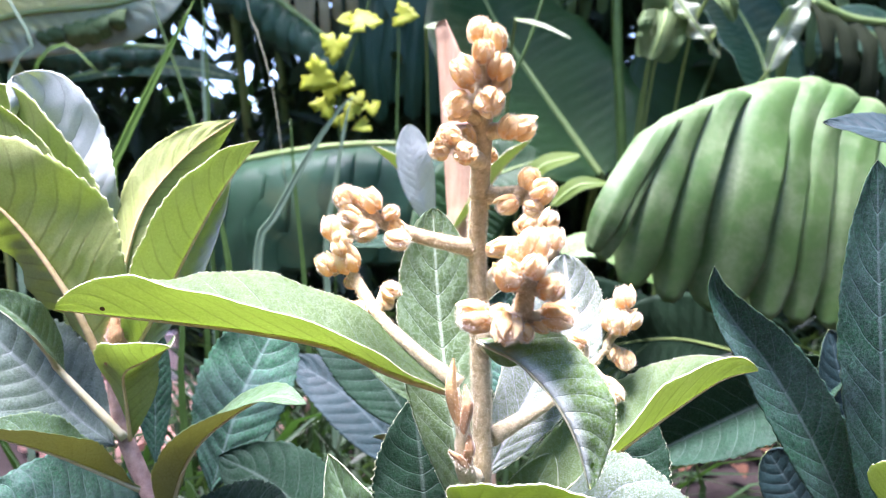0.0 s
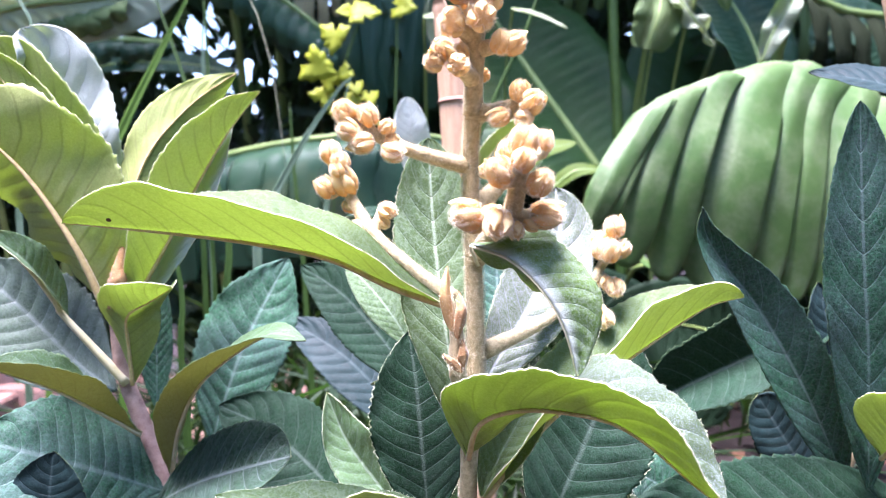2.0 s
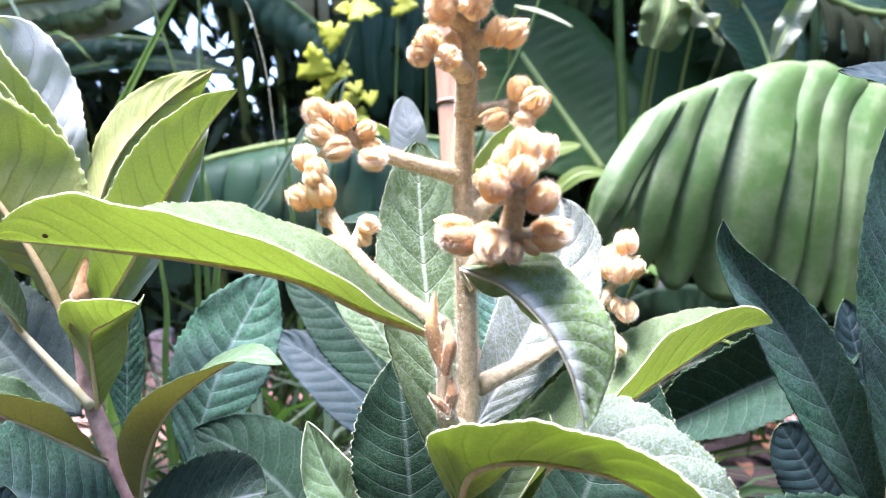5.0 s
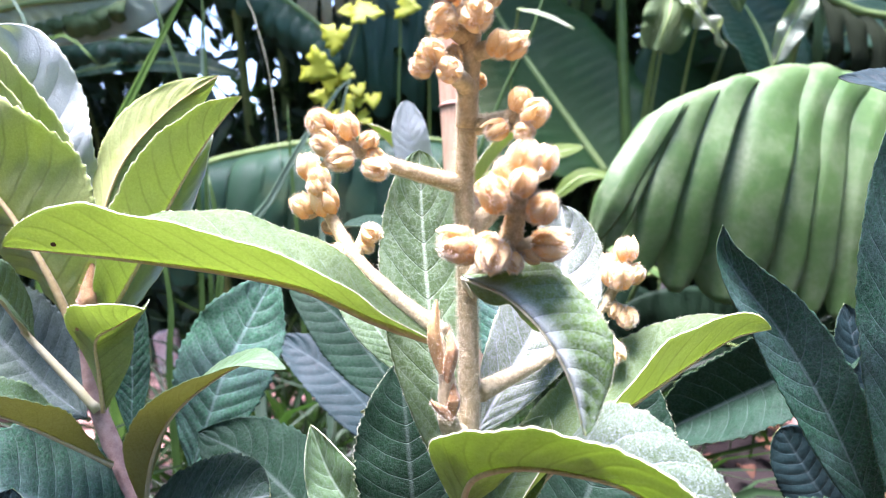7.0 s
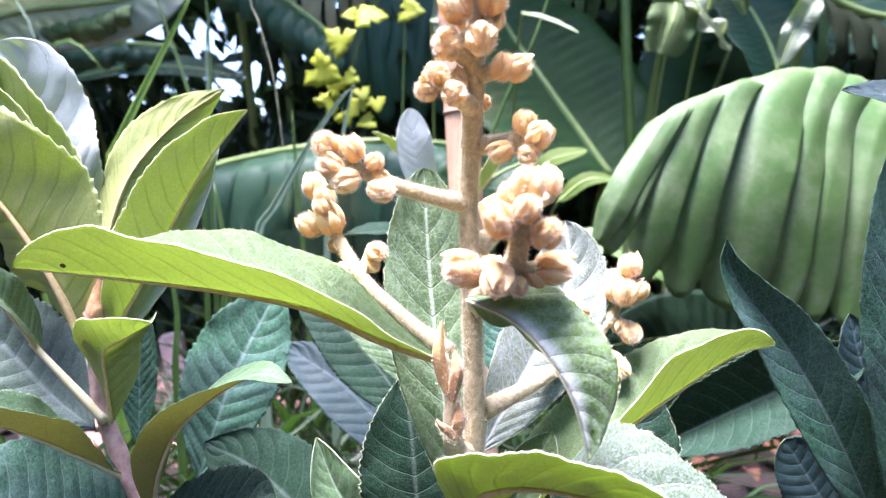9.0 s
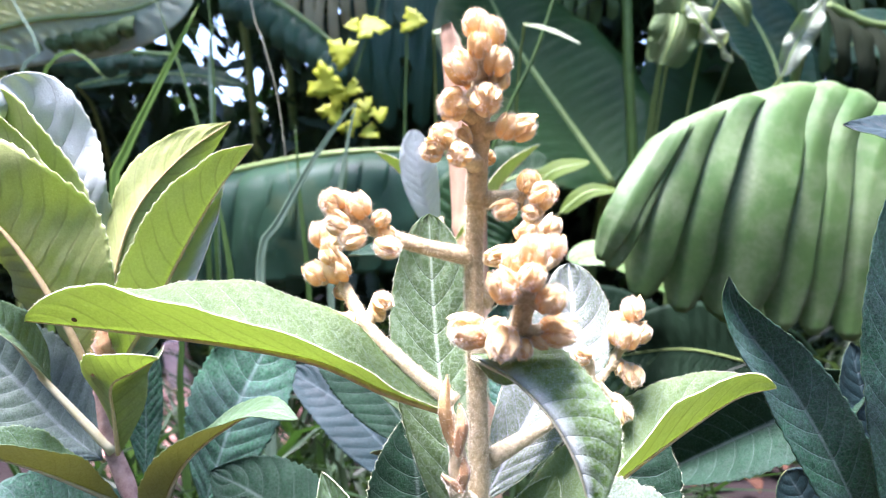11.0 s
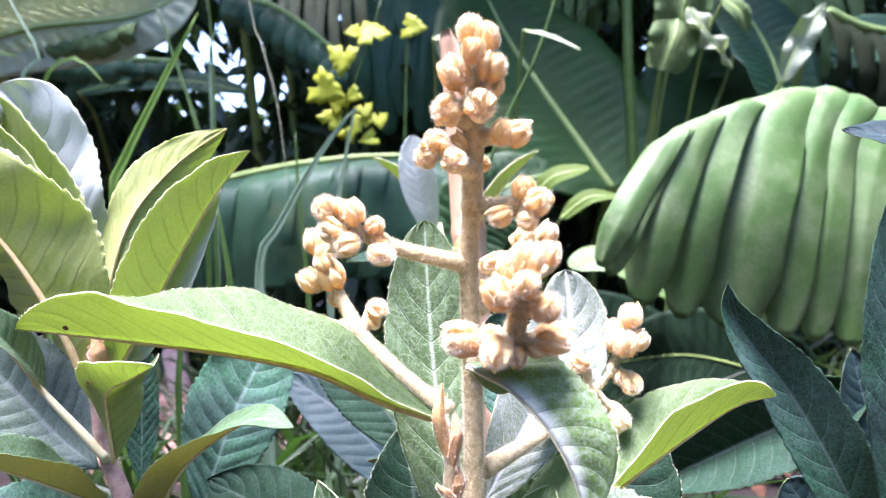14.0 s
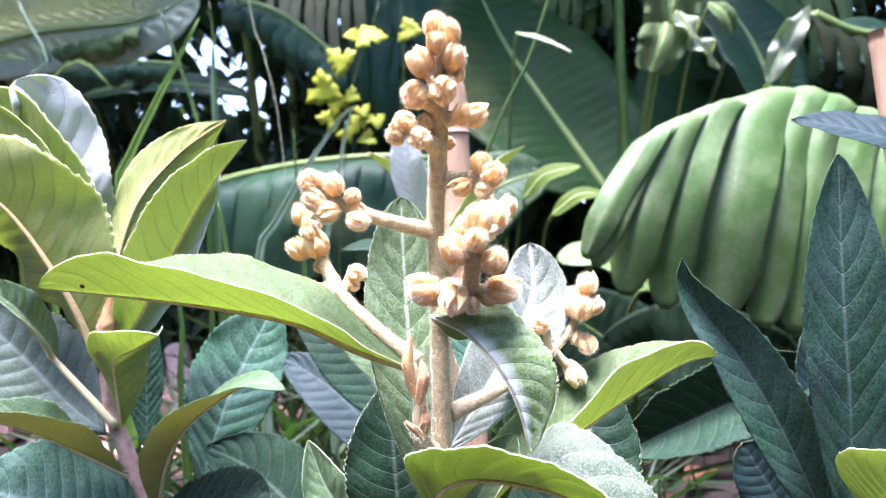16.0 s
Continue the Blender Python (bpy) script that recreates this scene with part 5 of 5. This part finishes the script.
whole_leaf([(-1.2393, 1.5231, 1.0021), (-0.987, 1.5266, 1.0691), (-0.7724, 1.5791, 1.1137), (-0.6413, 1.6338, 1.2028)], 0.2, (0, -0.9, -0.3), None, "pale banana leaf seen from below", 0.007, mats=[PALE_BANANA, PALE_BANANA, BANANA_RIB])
whole_leaf([(-0.0006, 1.3443, 0.4563), (0.0241, 1.4007, 0.5763), (0.0986, 1.4059, 0.6757), (0.226, 1.4286, 0.7278)], 0.2, (0.2, -0.8, 0.5), None, "light green banana leaf end low down", 0.006, mats=BAN)
whole_leaf([(0.17, 1.36, 0.66), (0.21, 1.35, 0.705), (0.285, 1.34, 0.725)], 0.05, (-0.2, -0.7, 0.7), None, "small bright yellow-green leaf end low down", 0.003, mats=[LIME, LIME, BANANA_RIB], shape=(0.5, 0.6))
whole_leaf([(0.22, 1.30, 0.62), (0.27, 1.29, 0.66), (0.33, 1.29, 0.665)], 0.04, (-0.1, -0.7, 0.7), None, "small bright yellow-green leaf end beside the drooping leaf", 0.003, mats=[LIME, LIME, BANANA_RIB], shape=(0.5, 0.6))
whole_leaf([(0.41, 1.2452, 0.4754), (0.33, 1.1975, 0.5214), (0.2722, 1.1786, 0.543), (0.2109, 1.1581, 0.533)], 0.09, (0, -0.6, 0.8), None, "light green banana leaf end hanging low", 0.004, mats=[WAXY, WAXY, BANANA_RIB])
whole_leaf([(1.2669, 1.7187, 0.9118), (1.1769, 1.7258, 1.0478), (1.0991, 1.7485, 1.0994), (1.0186, 1.7648, 1.0281)], 0.16, (0, -0.9, 0.3), None, "dark drooping banana leaf end", 0.006)
whole_leaf([(0.7652, 1.3343, 0.2656), (0.5989, 1.2872, 0.3225), (0.4536, 1.2689, 0.3544), (0.3012, 1.2481, 0.3409)], 0.2, (0, -0.95, 0.2), None, "drooping banana leaf coloured near-black for deep shade", 0.003, mats=[DEEP_BANANA, DEEP_BANANA, DEEP_BANANA])
whole_leaf([(0.6896, 1.4773, 0.1267), (0.5304, 1.4814, 0.2061), (0.3712, 1.4884, 0.3386), (0.2384, 1.4925, 0.4181)], 0.26, (0, -0.95, 0.2), None, "low banana leaf coloured near-black for deep shade", 0.003, mats=[DEEP_BANANA, DEEP_BANANA, DEEP_BANANA])
# torn leaves hanging from above, in the shade
def hanging_set(rib, count, drops, width, mats, label, seed):
    rng = np.random.RandomState(seed)
    strips = []
    for i, m in enumerate(glide(rib, count)):
        d = np.interp(i / (count - 1), np.linspace(0, 1, len(drops)), drops) * rng.uniform(0.85, 1.15)
        lean = rng.uniform(-0.12, 0.12) * d
        strips.append([tuple(m), tuple(m + np.array((lean * 0.3, -0.05, -0.3 * d))), tuple(m + np.array((lean * 0.7, -0.06, -0.7 * d))), tuple(m + np.array((lean, -0.04, -d)))])
    return torn_leaf(rib, [0.012, 0.01, 0.008], strips, width, (0, -0.8, 0.5), label, (-15, -15), (0.1, -1, 0), mats)


hanging_set([(-0.6859, 2.0413, 1.3354), (-0.5472, 2.0186, 1.2838), (-0.4372, 1.9945, 1.207), (-0.3292, 1.9696, 1.1143)], 10, (0.12, 0.15, 0.14), 0.062, [TEAL, TEAL, BANANA_RIB], "high banana leaf torn into drooping blue-green strips", 1)
hanging_set([(-0.5806, 2.1459, 1.4207), (-0.4501, 2.1449, 1.4022), (-0.301, 2.1459, 1.421)], 8, (0.2, 0.24, 0.2), 0.035, [STRAWY, STRAWY, BANANA_RIB], "fading banana leaf torn into pale narrow strips", 2)
hanging_set([(-0.3464, 2.196, 1.4222), (-0.1746, 2.195, 1.4033), (0.0163, 2.1961, 1.4226)], 9, (0.4, 0.5, 0.45), 0.07, [TEAL, TEAL, BANANA_RIB], "shaded banana leaf torn into long strips", 3)
hanging_set([(-0.2884, 2.3301, 1.1142), (-0.1253, 2.329, 1.094), (0.0786, 2.3301, 1.1146)], 8, (0.35, 0.4, 0.45), 0.08, [TEAL, TEAL, BANANA_RIB], "low shaded banana leaf torn into strips", 4)
hanging_set([(-1.12, 1.6, 1.05), (-0.95, 1.6, 1.07), (-0.78, 1.61, 1.11)], 11, (0.06, 0.09, 0.07), 0.045, [SOFT_GREEN, TEAL, BANANA_RIB], "torn grey-green fringe of a banana leaf", 21)
hanging_set([(0.9235, 1.6301, 1.1333), (1.023, 1.6279, 1.0906), (1.1512, 1.6272, 1.0765)], 5, (0.2, 0.22, 0.25), 0.05, [DRIED, DRIED, DRIED], "dried brown banana leaf hanging in rags", 5)
hanging_set([(0.8122, 1.9917, 1.3439), (0.9856, 1.9903, 1.318), (1.1764, 1.9912, 1.3356)], 9, (0.2, 0.3, 0.22), 0.045, [SOFT_GREEN, TEAL, BANANA_RIB], "torn banana leaf with drooping light green strips", 8)
hanging_set([(0.3096, 2.2472, 1.4429), (0.4073, 2.2462, 1.4234), (0.5246, 2.2472, 1.4431)], 6, (0.16, 0.24, 0.18), 0.04, [SOFT_GREEN, TEAL, BANANA_RIB], "high torn banana leaf with narrow drooping strips", 9)
hanging_set([(-1.4175, 1.9316, 1.1525), (-1.1648, 1.9298, 1.119), (-0.811, 1.9285, 1.0941)], 14, (0.08, 0.09, 0.06), 0.06, [TEAL, TEAL, BANANA_RIB], "blue-green banana leaf with short drooping strips", 6)
whole_leaf([(-1.2306, 2.1263, 1.0469), (-1.0448, 2.1283, 1.0844), (-0.8402, 2.1281, 1.0808), (-0.6726, 2.1263, 1.0474)], 0.1, (0, -0.8, 0.6), None, "narrow dark banana leaf in the shade", 0.006)
whole_leaf([(0.5012, 1.4003, 1.0643), (0.5417, 1.3929, 1.0053), (0.597, 1.4003, 0.939)], 0.0446, (0.3, -1, 0.2), None, "pale rag of a banana leaf", 0.003, mats=[PALE_BANANA, PALE_BANANA, BANANA_RIB], shape=(0.3, 0.7), wave=0.02)
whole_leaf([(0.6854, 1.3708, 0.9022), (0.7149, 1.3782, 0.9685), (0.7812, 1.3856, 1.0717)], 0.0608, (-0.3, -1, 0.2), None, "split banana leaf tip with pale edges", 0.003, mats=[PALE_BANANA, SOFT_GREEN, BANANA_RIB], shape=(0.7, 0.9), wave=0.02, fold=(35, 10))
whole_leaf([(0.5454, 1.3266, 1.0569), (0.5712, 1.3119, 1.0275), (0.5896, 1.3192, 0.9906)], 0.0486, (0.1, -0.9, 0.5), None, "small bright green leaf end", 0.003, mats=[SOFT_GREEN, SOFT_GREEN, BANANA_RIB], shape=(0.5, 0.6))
# Two scraps whose pale colour stands in for glossy sky highlights.
whole_leaf([(-0.0369, 1.4003, 1.0053), (-0.0037, 1.3929, 1.0017), (0.0221, 1.4003, 0.9832)], 0.0365, (0, -0.6, 0.8), None, "scrap of a torn leaf, pale with painted sky gloss", 0.003, mats=[PALE_BANANA, PALE_BANANA, BANANA_RIB], shape=(0.4, 0.5))
whole_leaf([(0.1548, 1.3856, 1.0164), (0.2064, 1.3782, 1.0017), (0.2727, 1.3856, 0.9759)], 0.0332, (0, -0.5, 0.9), None, "narrow leaf edge, pale with painted sky gloss", 0.003, mats=[PALE_BANANA, PALE_BANANA, BANANA_RIB], shape=(0.4, 0.5))
for pts, r, lab in (([(0.4726, 1.7872, 1.2638), (0.4769, 1.7758, 1.0457), (0.4874, 1.7627, 0.7971), (0.4947, 1.7481, 0.518)], 0.014, "slim green banana leaf stalk"),
                    ([(0.2419, 1.4307, 1.1491), (0.1857, 1.4215, 0.9744), (0.111, 1.4131, 0.8124), (0.0241, 1.3981, 0.5267)], 0.004, "thin straight green stalk")):
    st = tube("plant_stalk", pts + [(pts[-1][0], pts[-1][1], 0.0)], [r, r, r * 1.2], GRASS, None, "", 9, 30)
    tagged(st, lab, "stalk")

# ---- yellow vine ----
vine = empty("vine", (-0.221, 1.5204, 0.9498), "climbing vine with bright yellow-green lobed leaves", "vine")
under(tube("stem", [(-0.1613, 1.5302, 1.1368), (-0.1945, 1.5246, 1.0299), (-0.2249, 1.5197, 0.9365), (-0.2434, 1.5155, 0.8565), (-0.2406, 1.5092, 0.7367), (-0.2535, 1.4981, 0.524)] + [(-0.24, 1.52, 0.0)], [0.002, 0.002, 0.003], GRASS, None, "", 6, 40), vine)


def lobed_leaf(at, size, turn, face, seed):
    """A five-lobed vine leaf, slightly cupped."""
    rng = np.random.RandomState(seed)
    n = 60
    outline = []
    for k in range(n):
        a = 2 * math.pi * k / n
        r = 1.0 - 0.34 * abs(math.sin(1.5 * a)) ** 0.8 + 0.05 * math.cos(9 * a) + rng.uniform(-0.05, 0.05)
        if abs(a - math.pi) < 0.3:
            r *= 0.5
        outline.append((r * math.cos(a), r * math.sin(a)))
    verts, uvs = [(0, 0, 0)], [(0.5, 0.5)]
    for ring in (0.5, 1.0):
        for x, y in outline:
            verts.append((x * ring, y * ring, 0.16 * ring * (abs(y) - 0.3) + 0.02 * math.sin(4 * x + seed)))
            uvs.append((0.5 + 0.5 * x * ring, 0.5 + 0.5 * y * ring))
    faces = [(0, 1 + k, 1 + (k + 1) % n) for k in range(n)] + [(1 + k, 1 + n + k, 1 + n + (k + 1) % n, 1 + (k + 1) % n) for k in range(n)]
    m = Vector(face).to_track_quat("Z", "Y").to_matrix().to_4x4() @ Matrix.Rotation(turn, 4, "Z")
    verts = [Vector(at) + m.to_3x3() @ (Vector(v) * size) for v in verts]
    ob = mesh_object("leaf", verts, faces, [VINE], uvs=uvs)
    mod = ob.modifiers.new("thickness", "SOLIDIFY")
    mod.thickness = 0.0006
    under(ob, vine)


for i, (x, y, z, r) in enumerate([(-0.1827, 1.5055, 1.0474, 0.04459), (-0.2252, 1.526, 1.0566, 0.02393), (-0.245, 1.4822, 0.9863, 0.04399), (-0.2843, 1.4684, 0.9137, 0.04884), (-0.2743, 1.4951, 0.8499, 0.0341), (-0.2115, 1.5148, 0.8432, 0.0319), (-0.1875, 1.5131, 0.8099, 0.02658), (-0.1676, 1.5154, 0.8539, 0.02658), (-0.095, 1.5775, 1.0841, 0.03845), (-0.2439, 1.5336, 0.8199, 0.02424), (-0.258, 1.5, 0.885, 0.03), (-0.222, 1.49, 0.905, 0.026), (-0.2, 1.51, 0.875, 0.024)]):
    lobed_leaf((x, y, z), r, 2.0 + i * 1.3, (0.35 * math.sin(i * 2.1), -1, 0.25 + 0.3 * math.cos(i)), i)

# ---- grass ----
def grass_blade(points, width, mat, label):
    ob = blade("grass_blade", points, width, (0.2, -1, 0.2), None, (20, 20), materials=[mat, mat, mat], steps=30, across=2, teeth=0, corr=0, shape=(0.12, 0.5), thick=0.0005)
    tagged(ob, label, "grass", "long grass blades")
    return ob


def to_ground(points):
    x, y, z = points[0]
    return [(x + 0.02, y, 0.0), (x + 0.012, y, z * 0.5)] + points


for pts, w, mat, lab in (
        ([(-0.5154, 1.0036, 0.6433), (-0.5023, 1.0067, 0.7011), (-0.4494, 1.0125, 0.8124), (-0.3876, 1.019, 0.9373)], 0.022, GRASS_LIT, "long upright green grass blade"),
        ([(-0.4734, 1.3035, 0.6327), (-0.4765, 1.315, 0.852), (-0.4863, 1.3235, 1.014), (-0.4958, 1.3271, 1.0834)], 0.010, GRASS, "long upright green grass blade"),
        ([(-0.4968, 1.3083, 0.725), (-0.5261, 1.315, 0.852), (-0.5669, 1.321, 0.9676), (-0.5997, 1.3259, 1.0602)], 0.012, GRASS, "long upright green grass blade"),
        ([(-0.2741, 0.9481, 0.5382), (-0.2447, 0.9516, 0.6057), (-0.1985, 0.956, 0.6902), (-0.1521, 0.9596, 0.7579), (-0.131, 0.9607, 0.7791)], 0.018, GRASS_BLUE, "bent pale green grass blade"),
        ([(-0.1783, 0.9781, 0.5375), (-0.1655, 0.9835, 0.6419), (-0.1482, 0.989, 0.7466), (-0.1378, 0.9909, 0.7833)], 0.013, GRASS_BLUE, "bent pale green grass blade"),
        ([(-0.2292, 1.0889, 0.359), (-0.2392, 1.0965, 0.5051), (-0.2542, 1.1042, 0.6515), (-0.2623, 1.1104, 0.7688)], 0.011, GRASS, "long upright green grass blade"),
        ([(-0.1117, 1.5981, 0.5215), (-0.1149, 1.6144, 0.8334), (-0.1108, 1.6249, 1.0325), (-0.1153, 1.6323, 1.1749)], 0.010, GRASS, "long upright green grass blade"),
        ([(-0.3263, 0.7899, 0.3859), (-0.3251, 0.7936, 0.4568), (-0.3324, 0.7962, 0.5065), (-0.3412, 0.7988, 0.5562)], 0.012, GRASS, "short green blade of grass"),
        ([(-0.3033, 0.8922, 0.4277), (-0.2996, 0.8968, 0.5155), (-0.3078, 0.8997, 0.5714), (-0.32, 0.9031, 0.6354)], 0.016, GRASS, "short green blade of grass"),
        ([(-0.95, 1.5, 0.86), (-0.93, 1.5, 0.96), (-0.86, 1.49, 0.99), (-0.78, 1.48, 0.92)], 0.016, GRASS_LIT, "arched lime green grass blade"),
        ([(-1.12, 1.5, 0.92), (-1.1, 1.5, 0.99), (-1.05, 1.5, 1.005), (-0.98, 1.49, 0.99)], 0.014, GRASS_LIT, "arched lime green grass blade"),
        ([(-0.55, 1.5, 0.80), (-0.555, 1.5, 1.0), (-0.535, 1.49, 1.05), (-0.49, 1.48, 1.0)], 0.012, GRASS_BLUE, "bowed pale green grass blade"),
        ([(-0.8107, 1.2142, 0.8402), (-0.7685, 1.2182, 0.915), (-0.8117, 1.2226, 1.0005), (-0.8332, 1.2249, 1.0432)], 0.014, GRASS_BLUE, "leaning green grass blade")):
    grass_blade(to_ground(pts), w, mat, lab)
st = tube("dry_stalk", [(-0.2444, 1.0037, 0.6435), (-0.2535, 1.0074, 0.7146), (-0.267, 1.012, 0.8036), (-0.2895, 1.0162, 0.8838), (-0.312, 1.0205, 0.9642)] + [(-0.42, 1.0, 1.6)], [0.0006, 0.0012, 0.0014], STRAW, None, "", 6, 40)
tagged(st, "thin dry hanging stalk", "stalk")


def ribbon_mass(name, count, box, length, width, mats, label, category, seed, upright=True, gaps=(), skip=0.0):
    """Many narrow or oval leaves in one mesh: grass, or the leaves of far shrubs."""
    rng = np.random.RandomState(seed)
    verts, faces, slots, uvs = [], [], [], []
    (x0, x1), (y0, y1), (z0, z1) = box
    made = 0
    while made < count:
        at = np.array((rng.uniform(x0, x1), rng.uniform(y0, y1), rng.uniform(z0, z1)))
        made += 1
        run = 2.635 / at[1] if gaps else 1.0
        if any(math.hypot((at[0] * run - gx) / gr, (0.6 + (at[2] - 0.6) * run - gz) / gr) < 1 for gx, gz, gr in gaps):
            continue
        ln, wd = length * rng.uniform(0.5, 1.3), width * rng.uniform(0.6, 1.3)
        if upright:
            d = unit((rng.uniform(-0.5, 0.5), rng.uniform(-0.5, 0.5), 1))
            sag = np.array((rng.uniform(-0.6, 0.6), rng.uniform(-0.6, 0.3), -0.35)) * ln
        else:
            d = unit(rng.normal(size=3) + np.array((0, 0, -0.5)))
            sag = np.array((0, 0, -0.3)) * ln
        s = unit(np.cross(d, rng.normal(size=3)))
        n = np.cross(d, s)
        base = len(verts)
        prof = ((0.0, 0.6), (0.33, 1.0), (0.66, 0.75)) if upright else ((0.0, 0.15), (0.3, 0.95), (0.65, 0.85))
        for f, w in prof:
            c = at + d * ln * f + sag * f * f
            for sd in (-1, 0, 1):
                verts.append(c + s * (sd * wd * 0.5 * w) + n * (abs(sd) * wd * 0.12))
        verts.append(at + d * ln + sag)
        for r in (0, 1):
            for k in (0, 1):
                a = base + r * 3 + k
                faces.append((a, a + 1, a + 4, a + 3))
        faces += [(base + 6, base + 7, base + 9), (base + 7, base + 8, base + 9)]
        slots += [int(rng.randint(len(mats)))] * 6
    ob = mesh_object(name, verts, faces, mats, slots)
    return tagged(ob, label, category, kind="stuff")


ribbon_mass("grass", 800, ((-0.75, 0.35), (0.75, 1.5), (-0.02, 0.05)), 0.42, 0.012, [GRASS_SHADED, GRASS_SHADED, BUSH], "tangled green grass growing between the plants", "grass", 5)
ribbon_mass("grass", 700, ((-0.6, 1.0), (1.5, 2.3), (-0.02, 0.05)), 0.5, 0.014, [GRASS_SHADED, BUSH], "long grass in the shade of the banana plants", "grass", 6)
SKY_GAPS = [(-1.215, 1.384, 0.105), (-1.023, 1.349, 0.077), (-0.878, 1.37, 0.082), (-0.834, 1.239, 0.072), (-1.009, 1.166, 0.086), (-0.883, 1.099, 0.091), (-0.761, 1.127, 0.077), (-1.07, 1.068, 0.068), (-1.007, 1.512, 0.068), (-0.229, 1.536, 0.068), (1.15, 1.54, 0.077), (1.664, 1.529, 0.086)]
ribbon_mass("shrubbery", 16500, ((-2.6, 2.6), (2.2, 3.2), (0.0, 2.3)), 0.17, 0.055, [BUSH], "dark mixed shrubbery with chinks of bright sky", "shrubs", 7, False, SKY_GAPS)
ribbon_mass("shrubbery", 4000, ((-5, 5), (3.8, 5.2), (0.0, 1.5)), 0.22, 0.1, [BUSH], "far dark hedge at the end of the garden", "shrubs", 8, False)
# Three unseen hedges, added around the bed to cut low sky light.
ribbon_mass("shrubbery", 5200, ((-4.4, 4.4), (-3.6, -2.6), (0.0, 3.2)), 0.32, 0.16, [BUSH], "unseen tall hedge added behind to block low sky light", "shrubs", 14, False)
ribbon_mass("shrubbery", 5200, ((-3.9, -3.0), (-3.0, 3.4), (0.0, 3.0)), 0.32, 0.16, [BUSH], "unseen tall hedge added along one side to block sky light", "shrubs", 15, False)
ribbon_mass("shrubbery", 5200, ((3.0, 3.9), (-3.0, 3.4), (0.0, 3.0)), 0.32, 0.16, [BUSH], "unseen tall hedge added along the other side to block sky light", "shrubs", 16, False)
# Out-of-view leaves added overhead to darken everything behind the shoots.
ribbon_mass("canopy", 3300, ((-3.5, 3.5), (1.55, 4.2), (2.3, 2.9)), 0.45, 0.16, [BUSH], "unseen leaf layer added overhead to shade the banana plants", "canopy", 12, False)


# ---- bricks and litter on the ground ----
def brick(at, turn, tilt):
    bm = bmesh.new()
    bmesh.ops.create_cube(bm, size=1.0)
    bmesh.ops.scale(bm, vec=(0.215, 0.1025, 0.065), verts=bm.verts)
    bmesh.ops.bevel(bm, geom=bm.edges[:], offset=0.006, segments=2, affect="EDGES")
    for v in bm.verts:
        v.co += 0.004 * noise.noise_vector(v.co * 30)
    me = bpy.data.meshes.new("brick")
    bm.to_mesh(me)
    bm.free()
    me.materials.append(BRICK)
    ob = new("brick", me)
    ob.matrix_world = pose(*at, tilt, 0, turn)
    tagged(ob, "worn pinkish red brick lying on the soil", "brick", "loose bricks")


brick_rng = random.Random(3)
for row in range(9):
    for col in range(5):
        if brick_rng.random() < 0.8:
            brick((-1.55 + col * 0.24 + (row % 2) * 0.11 + brick_rng.uniform(-0.01, 0.01), 1.5 + row * 0.125, 0.03 + brick_rng.uniform(0, 0.012)), brick_rng.uniform(-5, 5), brick_rng.uniform(-2, 2))
for x, y, turn in ((0.78, 1.9, 20), (0.95, 1.7, 70), (-0.35, 2.2, 40)):
    brick((x, y, 0.035), turn, 4)


pale = bpy.data.objects["brick"].data.copy()
pale.materials[0] = BRICK_PALE
standing = new("brick", pale)
standing.matrix_world = pose(-0.907, 2.13, 0.1, 0, 80, 15)
tagged(standing, "pale pinkish brick propped on its end", "brick", "loose bricks")


def litter():
    rng = np.random.RandomState(9)
    for i in range(60):
        x, y = rng.uniform(0.4, 1.5), rng.uniform(0.9, 2.0)
        a = rng.uniform(0, 6.28)
        d = np.array((math.cos(a), math.sin(a), 0)) * rng.uniform(0.03, 0.07)
        p = np.array((x, y, 0.045))
        ob = blade("dead_leaf", [tuple(p - d), tuple(p + np.array((0, 0, 0.012))), tuple(p + d)], rng.uniform(0.03, 0.05), (0, 0, 1), None, (20, 15), materials=[LITTER] * 3, steps=10, across=2, teeth=0, corr=0, seed=i)
        tagged(ob, "curled brown dead leaf on the soil", "dead leaf", "fallen leaves")


litter()
